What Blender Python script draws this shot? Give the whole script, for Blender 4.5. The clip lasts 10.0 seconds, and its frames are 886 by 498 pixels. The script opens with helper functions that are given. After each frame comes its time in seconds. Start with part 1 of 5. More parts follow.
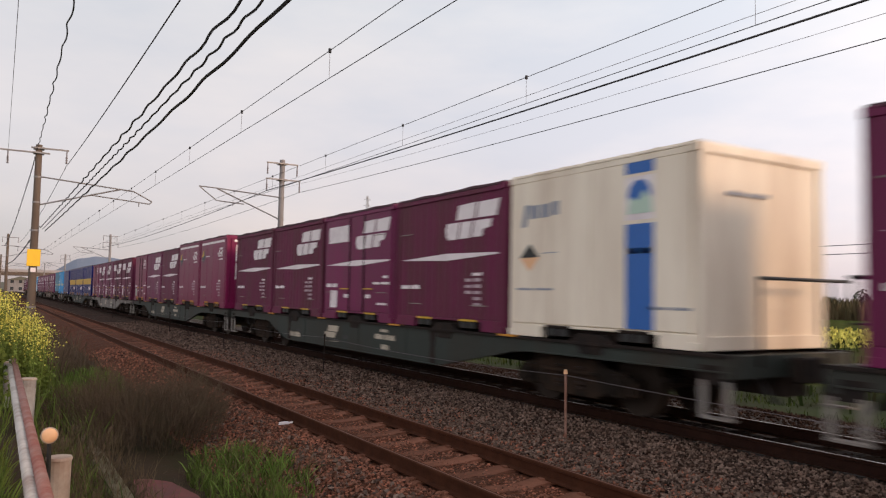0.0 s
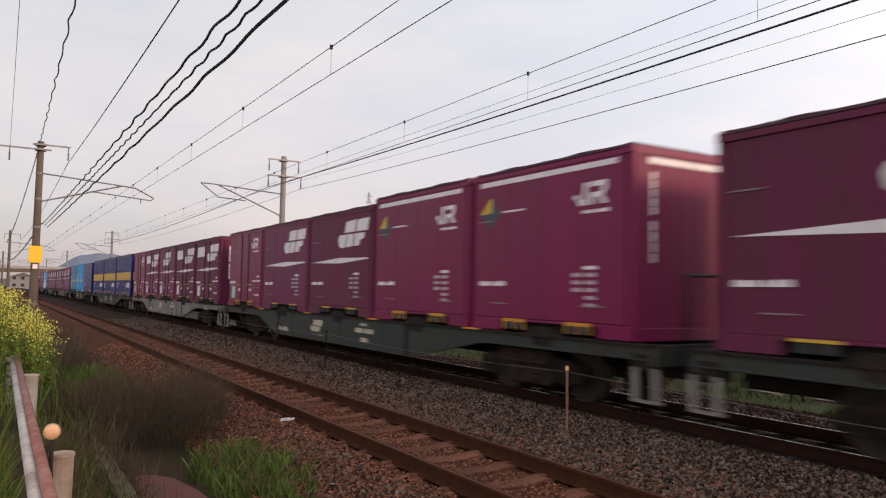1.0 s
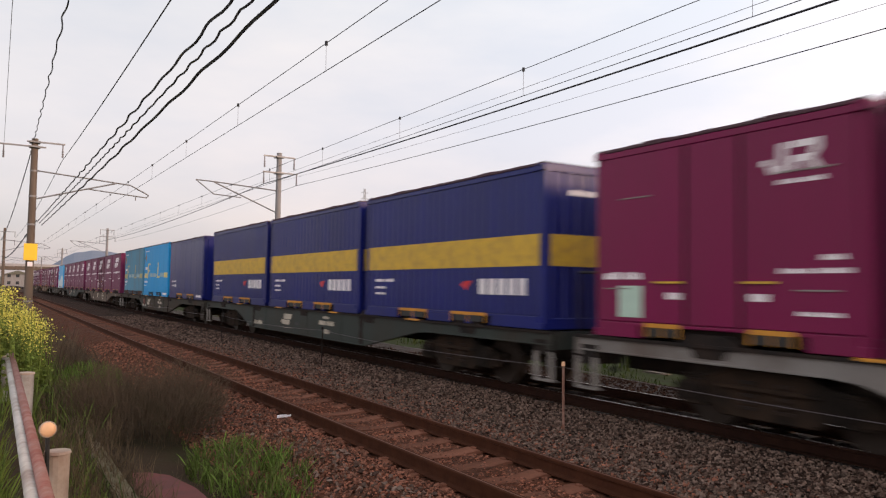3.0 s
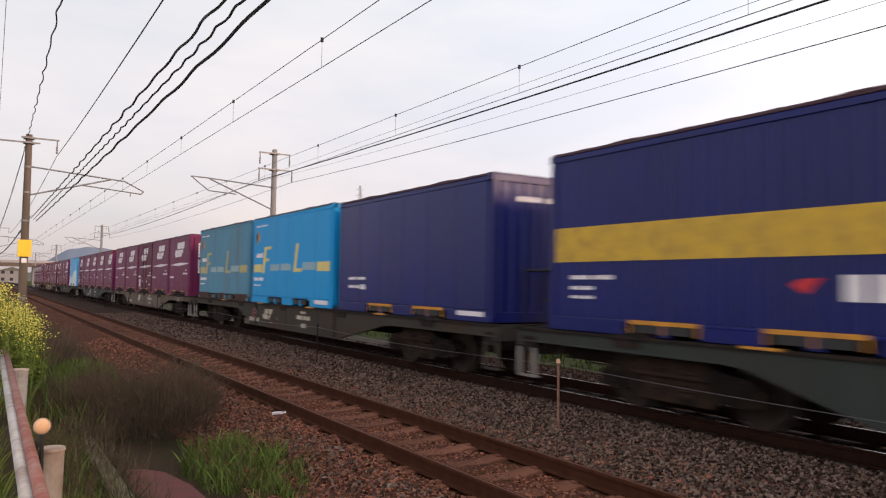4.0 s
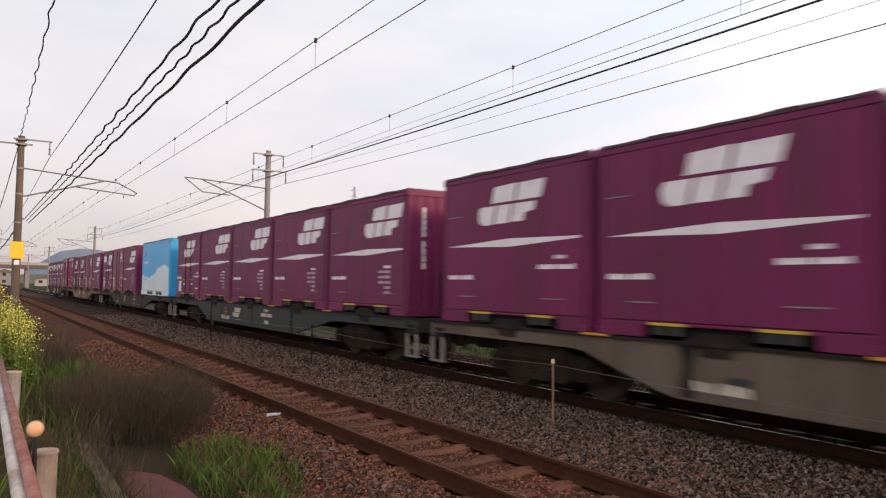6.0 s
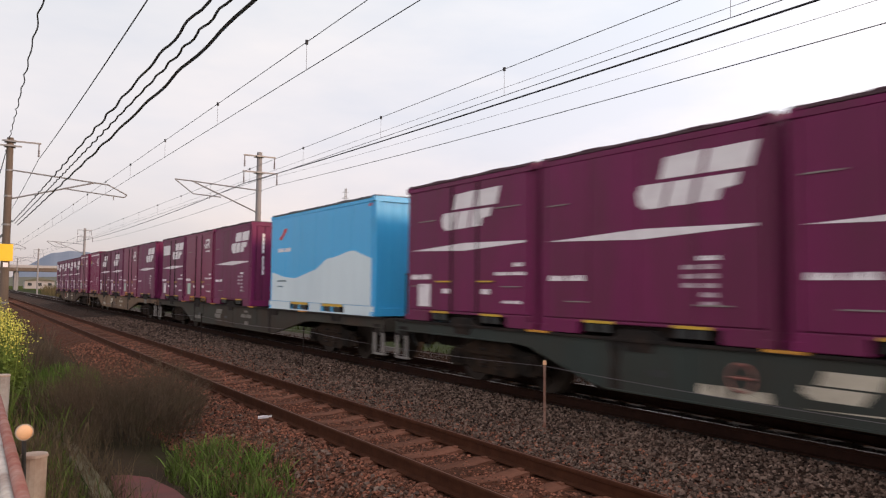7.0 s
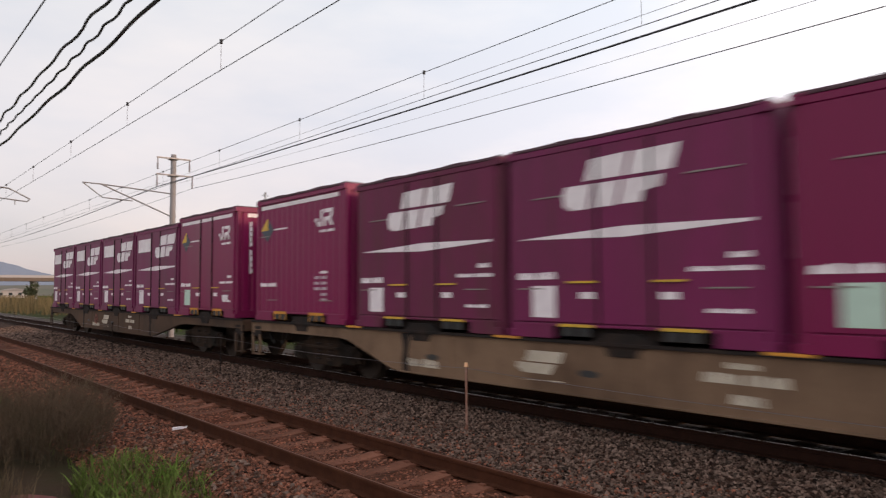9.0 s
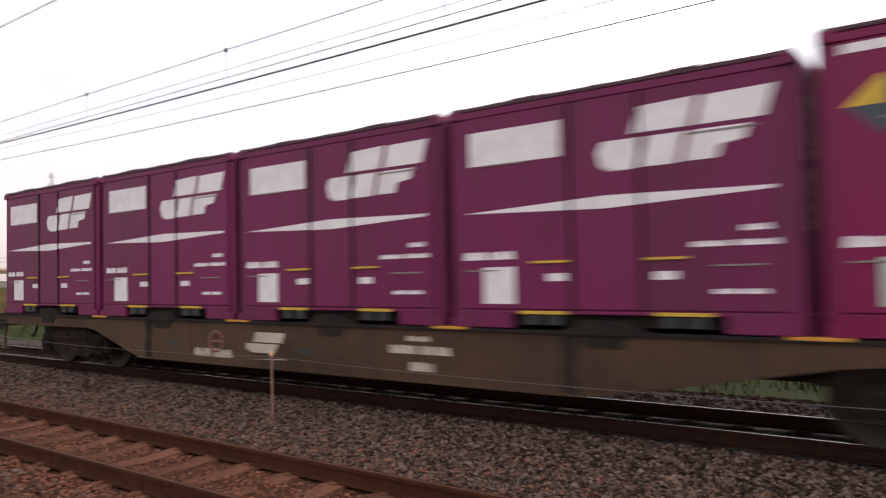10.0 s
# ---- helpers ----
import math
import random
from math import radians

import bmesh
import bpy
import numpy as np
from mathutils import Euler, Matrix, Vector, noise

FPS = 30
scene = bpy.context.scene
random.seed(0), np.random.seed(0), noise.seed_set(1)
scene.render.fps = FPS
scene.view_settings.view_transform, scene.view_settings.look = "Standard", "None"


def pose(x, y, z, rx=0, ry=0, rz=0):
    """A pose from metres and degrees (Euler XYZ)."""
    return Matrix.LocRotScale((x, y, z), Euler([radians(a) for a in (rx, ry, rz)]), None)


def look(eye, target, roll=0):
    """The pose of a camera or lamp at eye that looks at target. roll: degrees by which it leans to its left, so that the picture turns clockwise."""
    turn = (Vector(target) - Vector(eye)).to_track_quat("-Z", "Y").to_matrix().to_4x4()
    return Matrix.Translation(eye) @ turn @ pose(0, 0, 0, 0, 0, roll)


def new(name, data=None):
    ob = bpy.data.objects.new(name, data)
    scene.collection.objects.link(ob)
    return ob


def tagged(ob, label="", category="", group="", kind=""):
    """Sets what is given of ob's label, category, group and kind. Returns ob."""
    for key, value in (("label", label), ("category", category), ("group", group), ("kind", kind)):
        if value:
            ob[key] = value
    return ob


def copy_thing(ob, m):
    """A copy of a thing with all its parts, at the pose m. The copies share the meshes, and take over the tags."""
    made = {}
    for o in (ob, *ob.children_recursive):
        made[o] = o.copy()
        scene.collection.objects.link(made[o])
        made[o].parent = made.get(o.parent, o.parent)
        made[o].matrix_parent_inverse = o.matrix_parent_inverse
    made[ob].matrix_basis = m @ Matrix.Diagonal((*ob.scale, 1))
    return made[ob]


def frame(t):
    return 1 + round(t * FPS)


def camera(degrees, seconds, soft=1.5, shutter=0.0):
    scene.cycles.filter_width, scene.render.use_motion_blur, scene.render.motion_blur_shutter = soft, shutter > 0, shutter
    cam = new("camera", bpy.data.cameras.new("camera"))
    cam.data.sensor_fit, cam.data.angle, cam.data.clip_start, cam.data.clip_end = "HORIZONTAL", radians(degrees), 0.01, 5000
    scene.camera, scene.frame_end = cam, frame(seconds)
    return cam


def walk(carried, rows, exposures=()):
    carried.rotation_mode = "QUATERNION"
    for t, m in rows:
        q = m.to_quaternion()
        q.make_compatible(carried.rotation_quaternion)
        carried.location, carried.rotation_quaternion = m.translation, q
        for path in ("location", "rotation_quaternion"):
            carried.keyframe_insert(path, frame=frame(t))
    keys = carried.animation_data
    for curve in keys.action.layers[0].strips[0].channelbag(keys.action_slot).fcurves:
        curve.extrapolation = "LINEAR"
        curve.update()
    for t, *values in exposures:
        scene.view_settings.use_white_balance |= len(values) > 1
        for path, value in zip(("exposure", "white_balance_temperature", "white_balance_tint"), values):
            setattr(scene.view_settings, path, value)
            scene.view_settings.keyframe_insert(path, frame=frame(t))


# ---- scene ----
cam = camera(61.29, 10.0, soft=1.2, shutter=0.3)
PATH = [
    (0.0, pose(0, 0, 1.68, 93.56, -1.10, -31.19)),
    (0.5, pose(0, 0, 1.68, 93.42, -1.10, -31.12)),
    (1.0, pose(0, 0, 1.68, 93.29, -1.10, -31.07)),
    (1.5, pose(0, 0, 1.68, 93.21, -1.12, -31.14)),
    (2.0, pose(0, 0, 1.68, 93.09, -1.02, -31.19)),
    (2.5, pose(0, 0, 1.68, 93.08, -0.90, -31.25)),
    (4.0, pose(0, 0, 1.68, 92.80, -1.00, -31.72)),
    (4.5, pose(0, 0, 1.68, 92.78, -0.97, -31.85)),
    (5.0, pose(0, 0, 1.68, 92.83, -0.93, -31.89)),
    (5.5, pose(0, 0, 1.68, 92.84, -0.88, -31.96)),
    (7.0, pose(0, 0, 1.68, 92.99, -0.68, -32.78)),
    (7.5, pose(0, 0, 1.68, 93.18, -0.62, -33.22)),
    (8.0, pose(0.01, 0, 1.68, 93.36, -0.45, -34.03)),
    (8.5, pose(0.01, -0.01, 1.68, 93.44, -0.35, -35.57)),
    (9.0, pose(0.04, 0.01, 1.68, 93.27, 0.16, -38.66)),
    (9.5, pose(0.08, -0.02, 1.67, 92.75, 0.66, -43.95)),
    (10.0, pose(0.13, -0.03, 1.67, 92.04, 1.17, -52.83)),
]
walk(cam, PATH, ((0, 0.0), (1, 0.03), (2.5, 0.12), (4.5, 0.2), (7.5, 0.18), (8.5, 0.12), (9.5, 0.25), (10, 0.46)))

# ---- light: a bright overcast evening sky, a weak warm sun low behind the camera ----
world = bpy.data.worlds.new("evening_sky")
scene.world = world
world.use_nodes = True
wn, wl = world.node_tree.nodes, world.node_tree.links
wn.clear()


def wnode(kind, **values):
    n = wn.new(kind)
    for k, v in values.items():
        n.inputs[k].default_value = v
    return n


w_out = wnode("ShaderNodeOutputWorld")
w_bg = wnode("ShaderNodeBackground", Strength=1.0)
w_co = wnode("ShaderNodeTexCoord")
w_sep = wnode("ShaderNodeSeparateXYZ")
w_ramp = wnode("ShaderNodeValToRGB")
w_noise = wnode("ShaderNodeTexNoise", Scale=2.2, Detail=5.0, Roughness=0.55)
w_map = wnode("ShaderNodeMapping", Scale=(1.0, 1.0, 3.2))
w_cloud = wnode("ShaderNodeValToRGB")
w_mix = wnode("ShaderNodeMix")
w_mix.data_type = "RGBA"
w_mix.blend_type = "MULTIPLY"
w_mix.inputs[0].default_value = 1.0
w_sky = wnode("ShaderNodeTexSky")
w_sky.sky_type = "NISHITA"
w_sky.sun_disc = False
w_sky.sun_elevation = radians(8)
w_sky.sun_rotation = radians(146)
w_add = wnode("ShaderNodeMix")
w_add.data_type = "RGBA"
w_add.blend_type = "ADD"
w_add.inputs[0].default_value = 0.03
# the overcast grows brighter towards the sunset behind the camera
w_dot = wnode("ShaderNodeVectorMath")
w_dot.operation = "DOT_PRODUCT"
w_dot.inputs[1].default_value = (0.1, -0.995, 0.0)
w_glow = wnode("ShaderNodeMapRange")
for k, v in ((1, -1.0), (2, 1.0), (3, 0.83), (4, 2.12)):
    w_glow.inputs[k].default_value = v
w_mul = wnode("ShaderNodeVectorMath")
w_mul.operation = "SCALE"
r = w_ramp.color_ramp
r.elements[0].position, r.elements[0].color = 0.0, (0.53, 0.46, 0.48, 1)
r.elements[1].position, r.elements[1].color = 1.0, (0.43, 0.42, 0.43, 1)
for p, c in ((0.03, (0.65, 0.555, 0.59, 1)), (0.10, (0.785, 0.688, 0.708, 1)), (0.20, (0.825, 0.760, 0.776, 1)), (0.36, (0.805, 0.783, 0.792, 1)), (0.55, (0.59, 0.57, 0.585, 1))):
    r.elements.new(p).color = c
r = w_cloud.color_ramp
r.elements[0].position, r.elements[0].color = 0.34, (0.83, 0.87, 0.93, 1)
r.elements[1].position, r.elements[1].color = 0.66, (1.055, 1.025, 1.005, 1)
wl.new(w_co.outputs["Generated"], w_sep.inputs[0])
wl.new(w_sep.outputs["Z"], w_ramp.inputs[0])
wl.new(w_co.outputs["Generated"], w_map.inputs[0])
wl.new(w_map.outputs[0], w_noise.inputs["Vector"])
wl.new(w_noise.outputs[0], w_cloud.inputs[0])
wl.new(w_ramp.outputs[0], w_mix.inputs[6])
wl.new(w_cloud.outputs[0], w_mix.inputs[7])
wl.new(w_co.outputs["Generated"], w_dot.inputs[0])
wl.new(w_dot.outputs["Value"], w_glow.inputs[0])
wl.new(w_mix.outputs[2], w_mul.inputs[0])
wl.new(w_glow.outputs[0], w_mul.inputs["Scale"])
wl.new(w_mul.outputs[0], w_add.inputs[6])
wl.new(w_sky.outputs[0], w_add.inputs[7])
wl.new(w_add.outputs[2], w_bg.inputs[0])
wl.new(w_bg.outputs[0], w_out.inputs[0])

sun_data = bpy.data.lights.new("sun", "SUN")
sun_data.energy, sun_data.angle, sun_data.color = 2.1, radians(11), (1.0, 0.62, 0.37)
sun = new("sun", sun_data)
sun.matrix_world = look((7.5, -11, 3.6), (0, 0, 0))

# ---- materials ----


def material(name, base, rough=0.7, metal=0.0, vary=0.25, scale=6.0, bump=0.15, fine=60.0, dirt=None, dirt_amount=0.0,
             stretch=(1, 1, 1), per_object=0.0, per_island=0.0, cells=0.0, spec=0.5, shift=False):
    """A procedural surface: base colour varied at two scales, dirt with a shape of its own, relief."""
    m = bpy.data.materials.new(name)
    m.use_nodes = True
    n, l = m.node_tree.nodes, m.node_tree.links
    b = n["Principled BSDF"]
    b.inputs["Metallic"].default_value = metal
    b.inputs["Specular IOR Level"].default_value = spec
    co = n.new("ShaderNodeTexCoord")
    mp = n.new("ShaderNodeMapping")
    mp.inputs["Scale"].default_value = stretch
    if shift:
        # the stains of alike parts lie elsewhere on each
        own, far_off = n.new("ShaderNodeObjectInfo"), n.new("ShaderNodeVectorMath")
        far_off.operation = "SCALE"
        far_off.inputs[0].default_value = (31.0, 17.0, 23.0)
        l.new(own.outputs["Random"], far_off.inputs["Scale"])
        l.new(far_off.outputs[0], mp.inputs["Location"])
    l.new(co.outputs["Object"], mp.inputs[0])
    big = n.new("ShaderNodeTexNoise")
    big.inputs["Scale"].default_value, big.inputs["Detail"].default_value = scale, 4
    small = n.new("ShaderNodeTexNoise")
    small.inputs["Scale"].default_value, small.inputs["Detail"].default_value = fine, 3
    l.new(mp.outputs[0], big.inputs["Vector"])
    l.new(mp.outputs[0], small.inputs["Vector"])

    def math_node(op, a, b2):
        x = n.new("ShaderNodeMath")
        x.operation = op
        for i, v in enumerate((a, b2)):
            if isinstance(v, (int, float)):
                x.inputs[i].default_value = v
            else:
                l.new(v, x.inputs[i])
        return x.outputs[0]
    amount = math_node("ADD", math_node("MULTIPLY", big.outputs[0], 0.65), math_node("MULTIPLY", small.outputs[0], 0.35))
    value = math_node("ADD", math_node("MULTIPLY", math_node("SUBTRACT", amount, 0.5), 2.4 * vary), 1.0)
    if per_object:
        info = n.new("ShaderNodeObjectInfo")
        value = math_node("MULTIPLY", value, math_node("ADD", math_node("MULTIPLY", info.outputs["Random"], per_object), 1 - per_object / 2))
    if per_island:
        geo = n.new("ShaderNodeNewGeometry")
        value = math_node("MULTIPLY", value, math_node("ADD", math_node("MULTIPLY", geo.outputs["Random Per Island"], per_island), 1 - per_island / 2))
    relief = amount
    if cells:
        vor = n.new("ShaderNodeTexVoronoi")
        vor.inputs["Scale"].default_value = cells
        l.new(co.outputs["Object"], vor.inputs["Vector"])
        sep = n.new("ShaderNodeSeparateColor")
        l.new(vor.outputs["Color"], sep.inputs[0])
        value = math_node("MULTIPLY", value, math_node("ADD", math_node("MULTIPLY", sep.outputs[0], 0.9), 0.5))
        relief = math_node("SUBTRACT", 1.0, vor.outputs["Distance"])
    hsv = n.new("ShaderNodeHueSaturation")
    hsv.inputs["Color"].default_value = (*base, 1)
    l.new(value, hsv.inputs["Value"])
    colour = hsv.outputs[0]
    if dirt:
        dn = n.new("ShaderNodeTexNoise")
        dn.inputs["Scale"].default_value, dn.inputs["Detail"].default_value, dn.inputs["Roughness"].default_value = scale * 0.7, 6, 0.65
        off = n.new("ShaderNodeMapping")
        off.inputs["Scale"].default_value = stretch
        off.inputs["Location"].default_value = (7.3, 2.1, 4.4)
        if shift:
            l.new(far_off.outputs[0], off.inputs["Location"])
        l.new(co.outputs["Object"], off.inputs[0])
        l.new(off.outputs[0], dn.inputs["Vector"])
        ramp = n.new("ShaderNodeValToRGB")
        ramp.color_ramp.elements[0].position, ramp.color_ramp.elements[1].position = 0.42, 0.72
        l.new(dn.outputs[0], ramp.inputs[0])
        mix = n.new("ShaderNodeMix")
        mix.data_type = "RGBA"
        mix.inputs[7].default_value = (*dirt, 1)
        l.new(math_node("MULTIPLY", ramp.outputs[0], dirt_amount), mix.inputs[0])
        l.new(colour, mix.inputs[6])
        colour = mix.outputs[2]
    l.new(colour, b.inputs["Base Color"])
    l.new(math_node("ADD", math_node("MULTIPLY", math_node("SUBTRACT", amount, 0.5), 0.3), rough), b.inputs["Roughness"])
    bn = n.new("ShaderNodeBump")
    bn.inputs["Strength"].default_value, bn.inputs["Distance"].default_value = bump, 0.02 if not cells else 0.03
    l.new(relief, bn.inputs["Height"])
    l.new(bn.outputs[0], b.inputs["Normal"])
    return m


STREAK = (1.0, 1.0, 0.22)
M = {}
M["maroon"] = material("maroon_paint", (0.160, 0.014, 0.074), 0.5, 0, 0.28, 2.1, 0.06, 24, (0.085, 0.026, 0.038), 0.65, STREAK, 0.16, spec=0.24, shift=True)
M["maroon_dull"] = material("weathered_maroon_paint", (0.136, 0.019, 0.060), 0.58, 0, 0.34, 2.3, 0.10, 24, (0.082, 0.034, 0.034), 0.8, STREAK, 0.14, spec=0.2, shift=True)
M["red"] = material("red_paint", (0.182, 0.006, 0.060), 0.42, 0, 0.15, 1.4, 0.04, 30, (0.11, 0.022, 0.045), 0.35, STREAK, 0.10, spec=0.25, shift=True)
M["white_box"] = material("cream_white_paint", (0.84, 0.76, 0.63), 0.5, 0, 0.10, 1.2, 0.05, 30, (0.42, 0.30, 0.21), 0.7, (1.0, 1.0, 0.14), spec=0.3)
M["navy"] = material("navy_paint", (0.007, 0.012, 0.130), 0.36, 0, 0.20, 1.4, 0.05, 30, (0.012, 0.014, 0.065), 0.6, STREAK, 0.12, spec=0.30, shift=True)
M["sky_blue"] = material("sky_blue_paint", (0.006, 0.30, 0.66), 0.5, 0, 0.10, 1.5, 0.05, 30, (0.02, 0.20, 0.42), 0.3, STREAK, spec=0.2)
M["dull_blue"] = material("faded_blue_paint", (0.095, 0.265, 0.385), 0.65, 0, 0.25, 2.4, 0.08, 30, (0.14, 0.145, 0.14), 0.62, STREAK, spec=0.2)
M["cyan"] = material("light_cyan_paint", (0.045, 0.40, 0.76), 0.42, 0, 0.06, 1.3, 0.04, 30, (0.05, 0.32, 0.55), 0.25, STREAK)
M["pale"] = material("pale_blue_white_paint", (0.65, 0.75, 0.79), 0.45, 0, 0.06, 1.3, 0.04, 30, (0.42, 0.5, 0.55), 0.3, STREAK)
M["mark"] = material("white_marking_paint", (0.80, 0.75, 0.76), 0.6, 0, 0.10, 5, 0.03, 60, (0.45, 0.33, 0.38), 0.38)
M["yellow"] = material("yellow_paint", (0.62, 0.38, 0.03), 0.55, 0, 0.2, 8, 0.05, 60, (0.20, 0.12, 0.05), 0.5)
M["pale_yellow"] = material("pale_yellow_paint", (0.72, 0.58, 0.18), 0.55, 0, 0.1, 6, 0.03, 60, (0.45, 0.4, 0.25), 0.35)
M["faint_yellow"] = material("faded_outline_lettering", (0.30, 0.44, 0.50), 0.6, 0, 0.2, 6, 0.03, 60, (0.45, 0.42, 0.22), 0.45, spec=0.2)
M["dull_yellow"] = material("faded_yellow_lettering", (0.50, 0.42, 0.18), 0.65, 0, 0.15, 6, 0.03, 60, (0.25, 0.28, 0.25), 0.6, spec=0.2)
M["rust_rail"] = material("rusty_brown_rail_paint", (0.075, 0.042, 0.034), 0.8, 0, 0.4, 3, 0.15, 40, (0.04, 0.028, 0.026), 0.6, spec=0.15)
M["slate"] = material("dark_slate_marking_paint", (0.045, 0.060, 0.075), 0.6, 0, 0.2, 6, 0.03)
# Shade beneath the wagons is put into the colour of this strip.
M["weeds_dark"] = material("shade_dark_weedy_ground", (0.030, 0.042, 0.014), 0.95, 0, 0.5, 1.1, 0.8, 25, (0.028, 0.020, 0.013), 0.7, spec=0.05)
M["wagon_dusty"] = material("rust_dusted_grey_wagon_paint", (0.135, 0.102, 0.080), 0.7, 0, 0.4, 1.5, 0.08, 30, (0.060, 0.034, 0.022), 0.9, (1, 1, 0.5), 0, 0, 0, 0.15)
M["mark_soft"] = material("thin_white_lettering", (0.50, 0.40, 0.44), 0.6, 0, 0.15, 9, 0.03, 60, (0.28, 0.17, 0.21), 0.5)
M["ochre"] = material("ochre_yellow_paint", (0.60, 0.27, 0.04), 0.6, 0, 0.2, 8, 0.05, 60, (0.20, 0.10, 0.05), 0.5, spec=0.2)
M["blue_mark"] = material("blue_marking_paint", (0.02, 0.12, 0.42), 0.5, 0, 0.1, 5, 0.03)
M["green_mark"] = material("green_label", (0.45, 0.60, 0.50), 0.6, 0, 0.12, 9, 0.02)
M["red_mark"] = material("red_marking_paint", (0.55, 0.02, 0.03), 0.5, 0, 0.1, 5, 0.02)
M["black"] = material("black_paint", (0.02, 0.02, 0.02), 0.6, 0, 0.2, 8, 0.05)
M["dark_steel"] = material("dark_grimy_steel", (0.016, 0.013, 0.012), 0.88, 0.1, 0.4, 5, 0.2, 50, (0.060, 0.036, 0.025), 0.5, spec=0.2)
M["wagon_green"] = material("dark_green_wagon_paint", (0.033, 0.041, 0.036), 0.6, 0, 0.4, 1.5, 0.08, 30, (0.040, 0.028, 0.020), 0.7, (1, 1, 0.5), 0, 0, 0, 0.2)
M["wagon_grey"] = material("grey_wagon_paint", (0.20, 0.185, 0.172), 0.65, 0, 0.3, 1.6, 0.08, 30, (0.085, 0.055, 0.039), 0.85, (1, 1, 0.5), 0, 0, 0, 0.2)
M["wagon_tan"] = material("dusty_tan_wagon_paint", (0.185, 0.118, 0.074), 0.7, 0, 0.4, 1.3, 0.08, 30, (0.060, 0.034, 0.022), 0.85, (1, 1, 0.6), 0, 0, 0, 0.15)
M["wagon_brown"] = material("brown_wagon_paint", (0.082, 0.047, 0.029), 0.7, 0, 0.45, 1.3, 0.08, 30, (0.030, 0.020, 0.015), 0.8, (1, 1, 0.6), 0, 0, 0, 0.15)
M["pale_steel"] = material("pale_worn_steel", (0.24, 0.22, 0.20), 0.6, 0.1, 0.3, 6, 0.1, 50, (0.14, 0.09, 0.07), 0.6)
M["rail_top"] = material("polished_rail_steel", (0.55, 0.50, 0.47), 0.28, 1.0, 0.15, 10, 0.03, 60, (0.3, 0.2, 0.15), 0.4)
M["rail_rust"] = material("rusted_rail_steel", (0.052, 0.019, 0.010), 0.9, 0.0, 0.35, 8, 0.25, 70, (0.10, 0.038, 0.020), 0.5, spec=0.08)
M["sleeper"] = material("rust_dusted_concrete", (0.190, 0.080, 0.050), 0.9, 0, 0.5, 5, 0.3, 60, (0.085, 0.036, 0.022), 0.75, (1, 1, 1), 0.55, 0, 0, 0.12)
M["stone_grey"] = material("grey_ballast_stone", (0.127, 0.088, 0.069), 0.9, 0, 0.45, 14, 0.3, 90, (0.11, 0.052, 0.034), 0.6, (1, 1, 1), 0, 1.95, 0, 0.15)
M["stone_rust"] = material("rust_stained_ballast_stone", (0.205, 0.080, 0.049), 0.92, 0, 0.4, 9, 0.3, 90, (0.14, 0.092, 0.070), 0.7, (1, 1, 1), 0, 1.75, 0, 0.12)
# Shade under the train put into the colour of these stones.
M["stone_dark"] = material("shade_dark_ballast_stone", (0.028, 0.016, 0.012), 0.9, 0, 0.3, 14, 0.3, 90, (0.075, 0.042, 0.03), 0.5, (1, 1, 1), 0, 0.9, 0, 0.1)
M["bed_grey"] = material("grey_ballast_bed", (0.040, 0.025, 0.019), 0.95, 0, 0.3, 1.3, 1.0, 30, (0.10, 0.054, 0.036), 0.6, (1, 1, 1), 0, 0, 24, 0.1)
M["bed_rust"] = material("rust_stained_ballast_bed", (0.092, 0.033, 0.017), 0.95, 0, 0.3, 1.3, 1.0, 30, (0.105, 0.055, 0.036), 0.7, (1, 1, 1), 0, 0, 17, 0.1)
# Bed blackened in colour where the train shades the far track.
M["bed_dark"] = material("shade_dark_ballast_bed", (0.016, 0.010, 0.008), 0.95, 0, 0.3, 1.3, 1.0, 30, (0.07, 0.045, 0.035), 0.6, (1, 1, 1), 0, 0, 17)
M["soil"] = material("dry_soil_with_weeds", (0.054, 0.035, 0.022), 0.95, 0, 0.4, 1.1, 0.8, 25, (0.030, 0.034, 0.013), 0.7, (1, 1, 1), 0, 0, 0, 0.1)
M["field"] = material("green_field_grass", (0.060, 0.080, 0.024), 0.95, 0, 0.35, 0.25, 0.8, 12, (0.10, 0.085, 0.038), 0.6, (1, 1, 1), 0, 0, 0, 0.0)
M["concrete"] = material("weathered_concrete", (0.235, 0.225, 0.23), 0.85, 0, 0.16, 2.0, 0.15, 60, (0.17, 0.14, 0.12), 0.5, STREAK)
M["galv"] = material("galvanised_steel", (0.24, 0.235, 0.24), 0.55, 0.5, 0.2, 6, 0.08, 50, (0.15, 0.12, 0.10), 0.4)
M["wire"] = material("dark_wire", (0.03, 0.03, 0.034), 0.6, 0.3, 0.2, 6, 0.05)
M["wire_grey"] = material("grey_copper_wire", (0.14, 0.12, 0.13), 0.5, 0.4, 0.2, 6, 0.05)
M["insulator"] = material("brown_porcelain", (0.16, 0.13, 0.13), 0.3, 0, 0.1, 6, 0.03)
M["leaf"] = material("green_leaves", (0.120, 0.165, 0.034), 0.75, 0, 0.25, 3, 0.1, 30, (0.09, 0.095, 0.03), 0.5, (1, 1, 1), 0, 0.9, 0, 0.1)
M["grass"] = material("fresh_grass_blades", (0.110, 0.170, 0.030), 0.75, 0, 0.3, 2, 0.1, 30, (0.12, 0.11, 0.04), 0.55, (1, 1, 1), 0, 1.1, 0, 0.1)
M["blossom"] = material("yellow_blossom", (0.56, 0.53, 0.12), 0.7, 0, 0.15, 3, 0.05, 30, None, 0, (1, 1, 1), 0, 0.6, 0, 0.1)
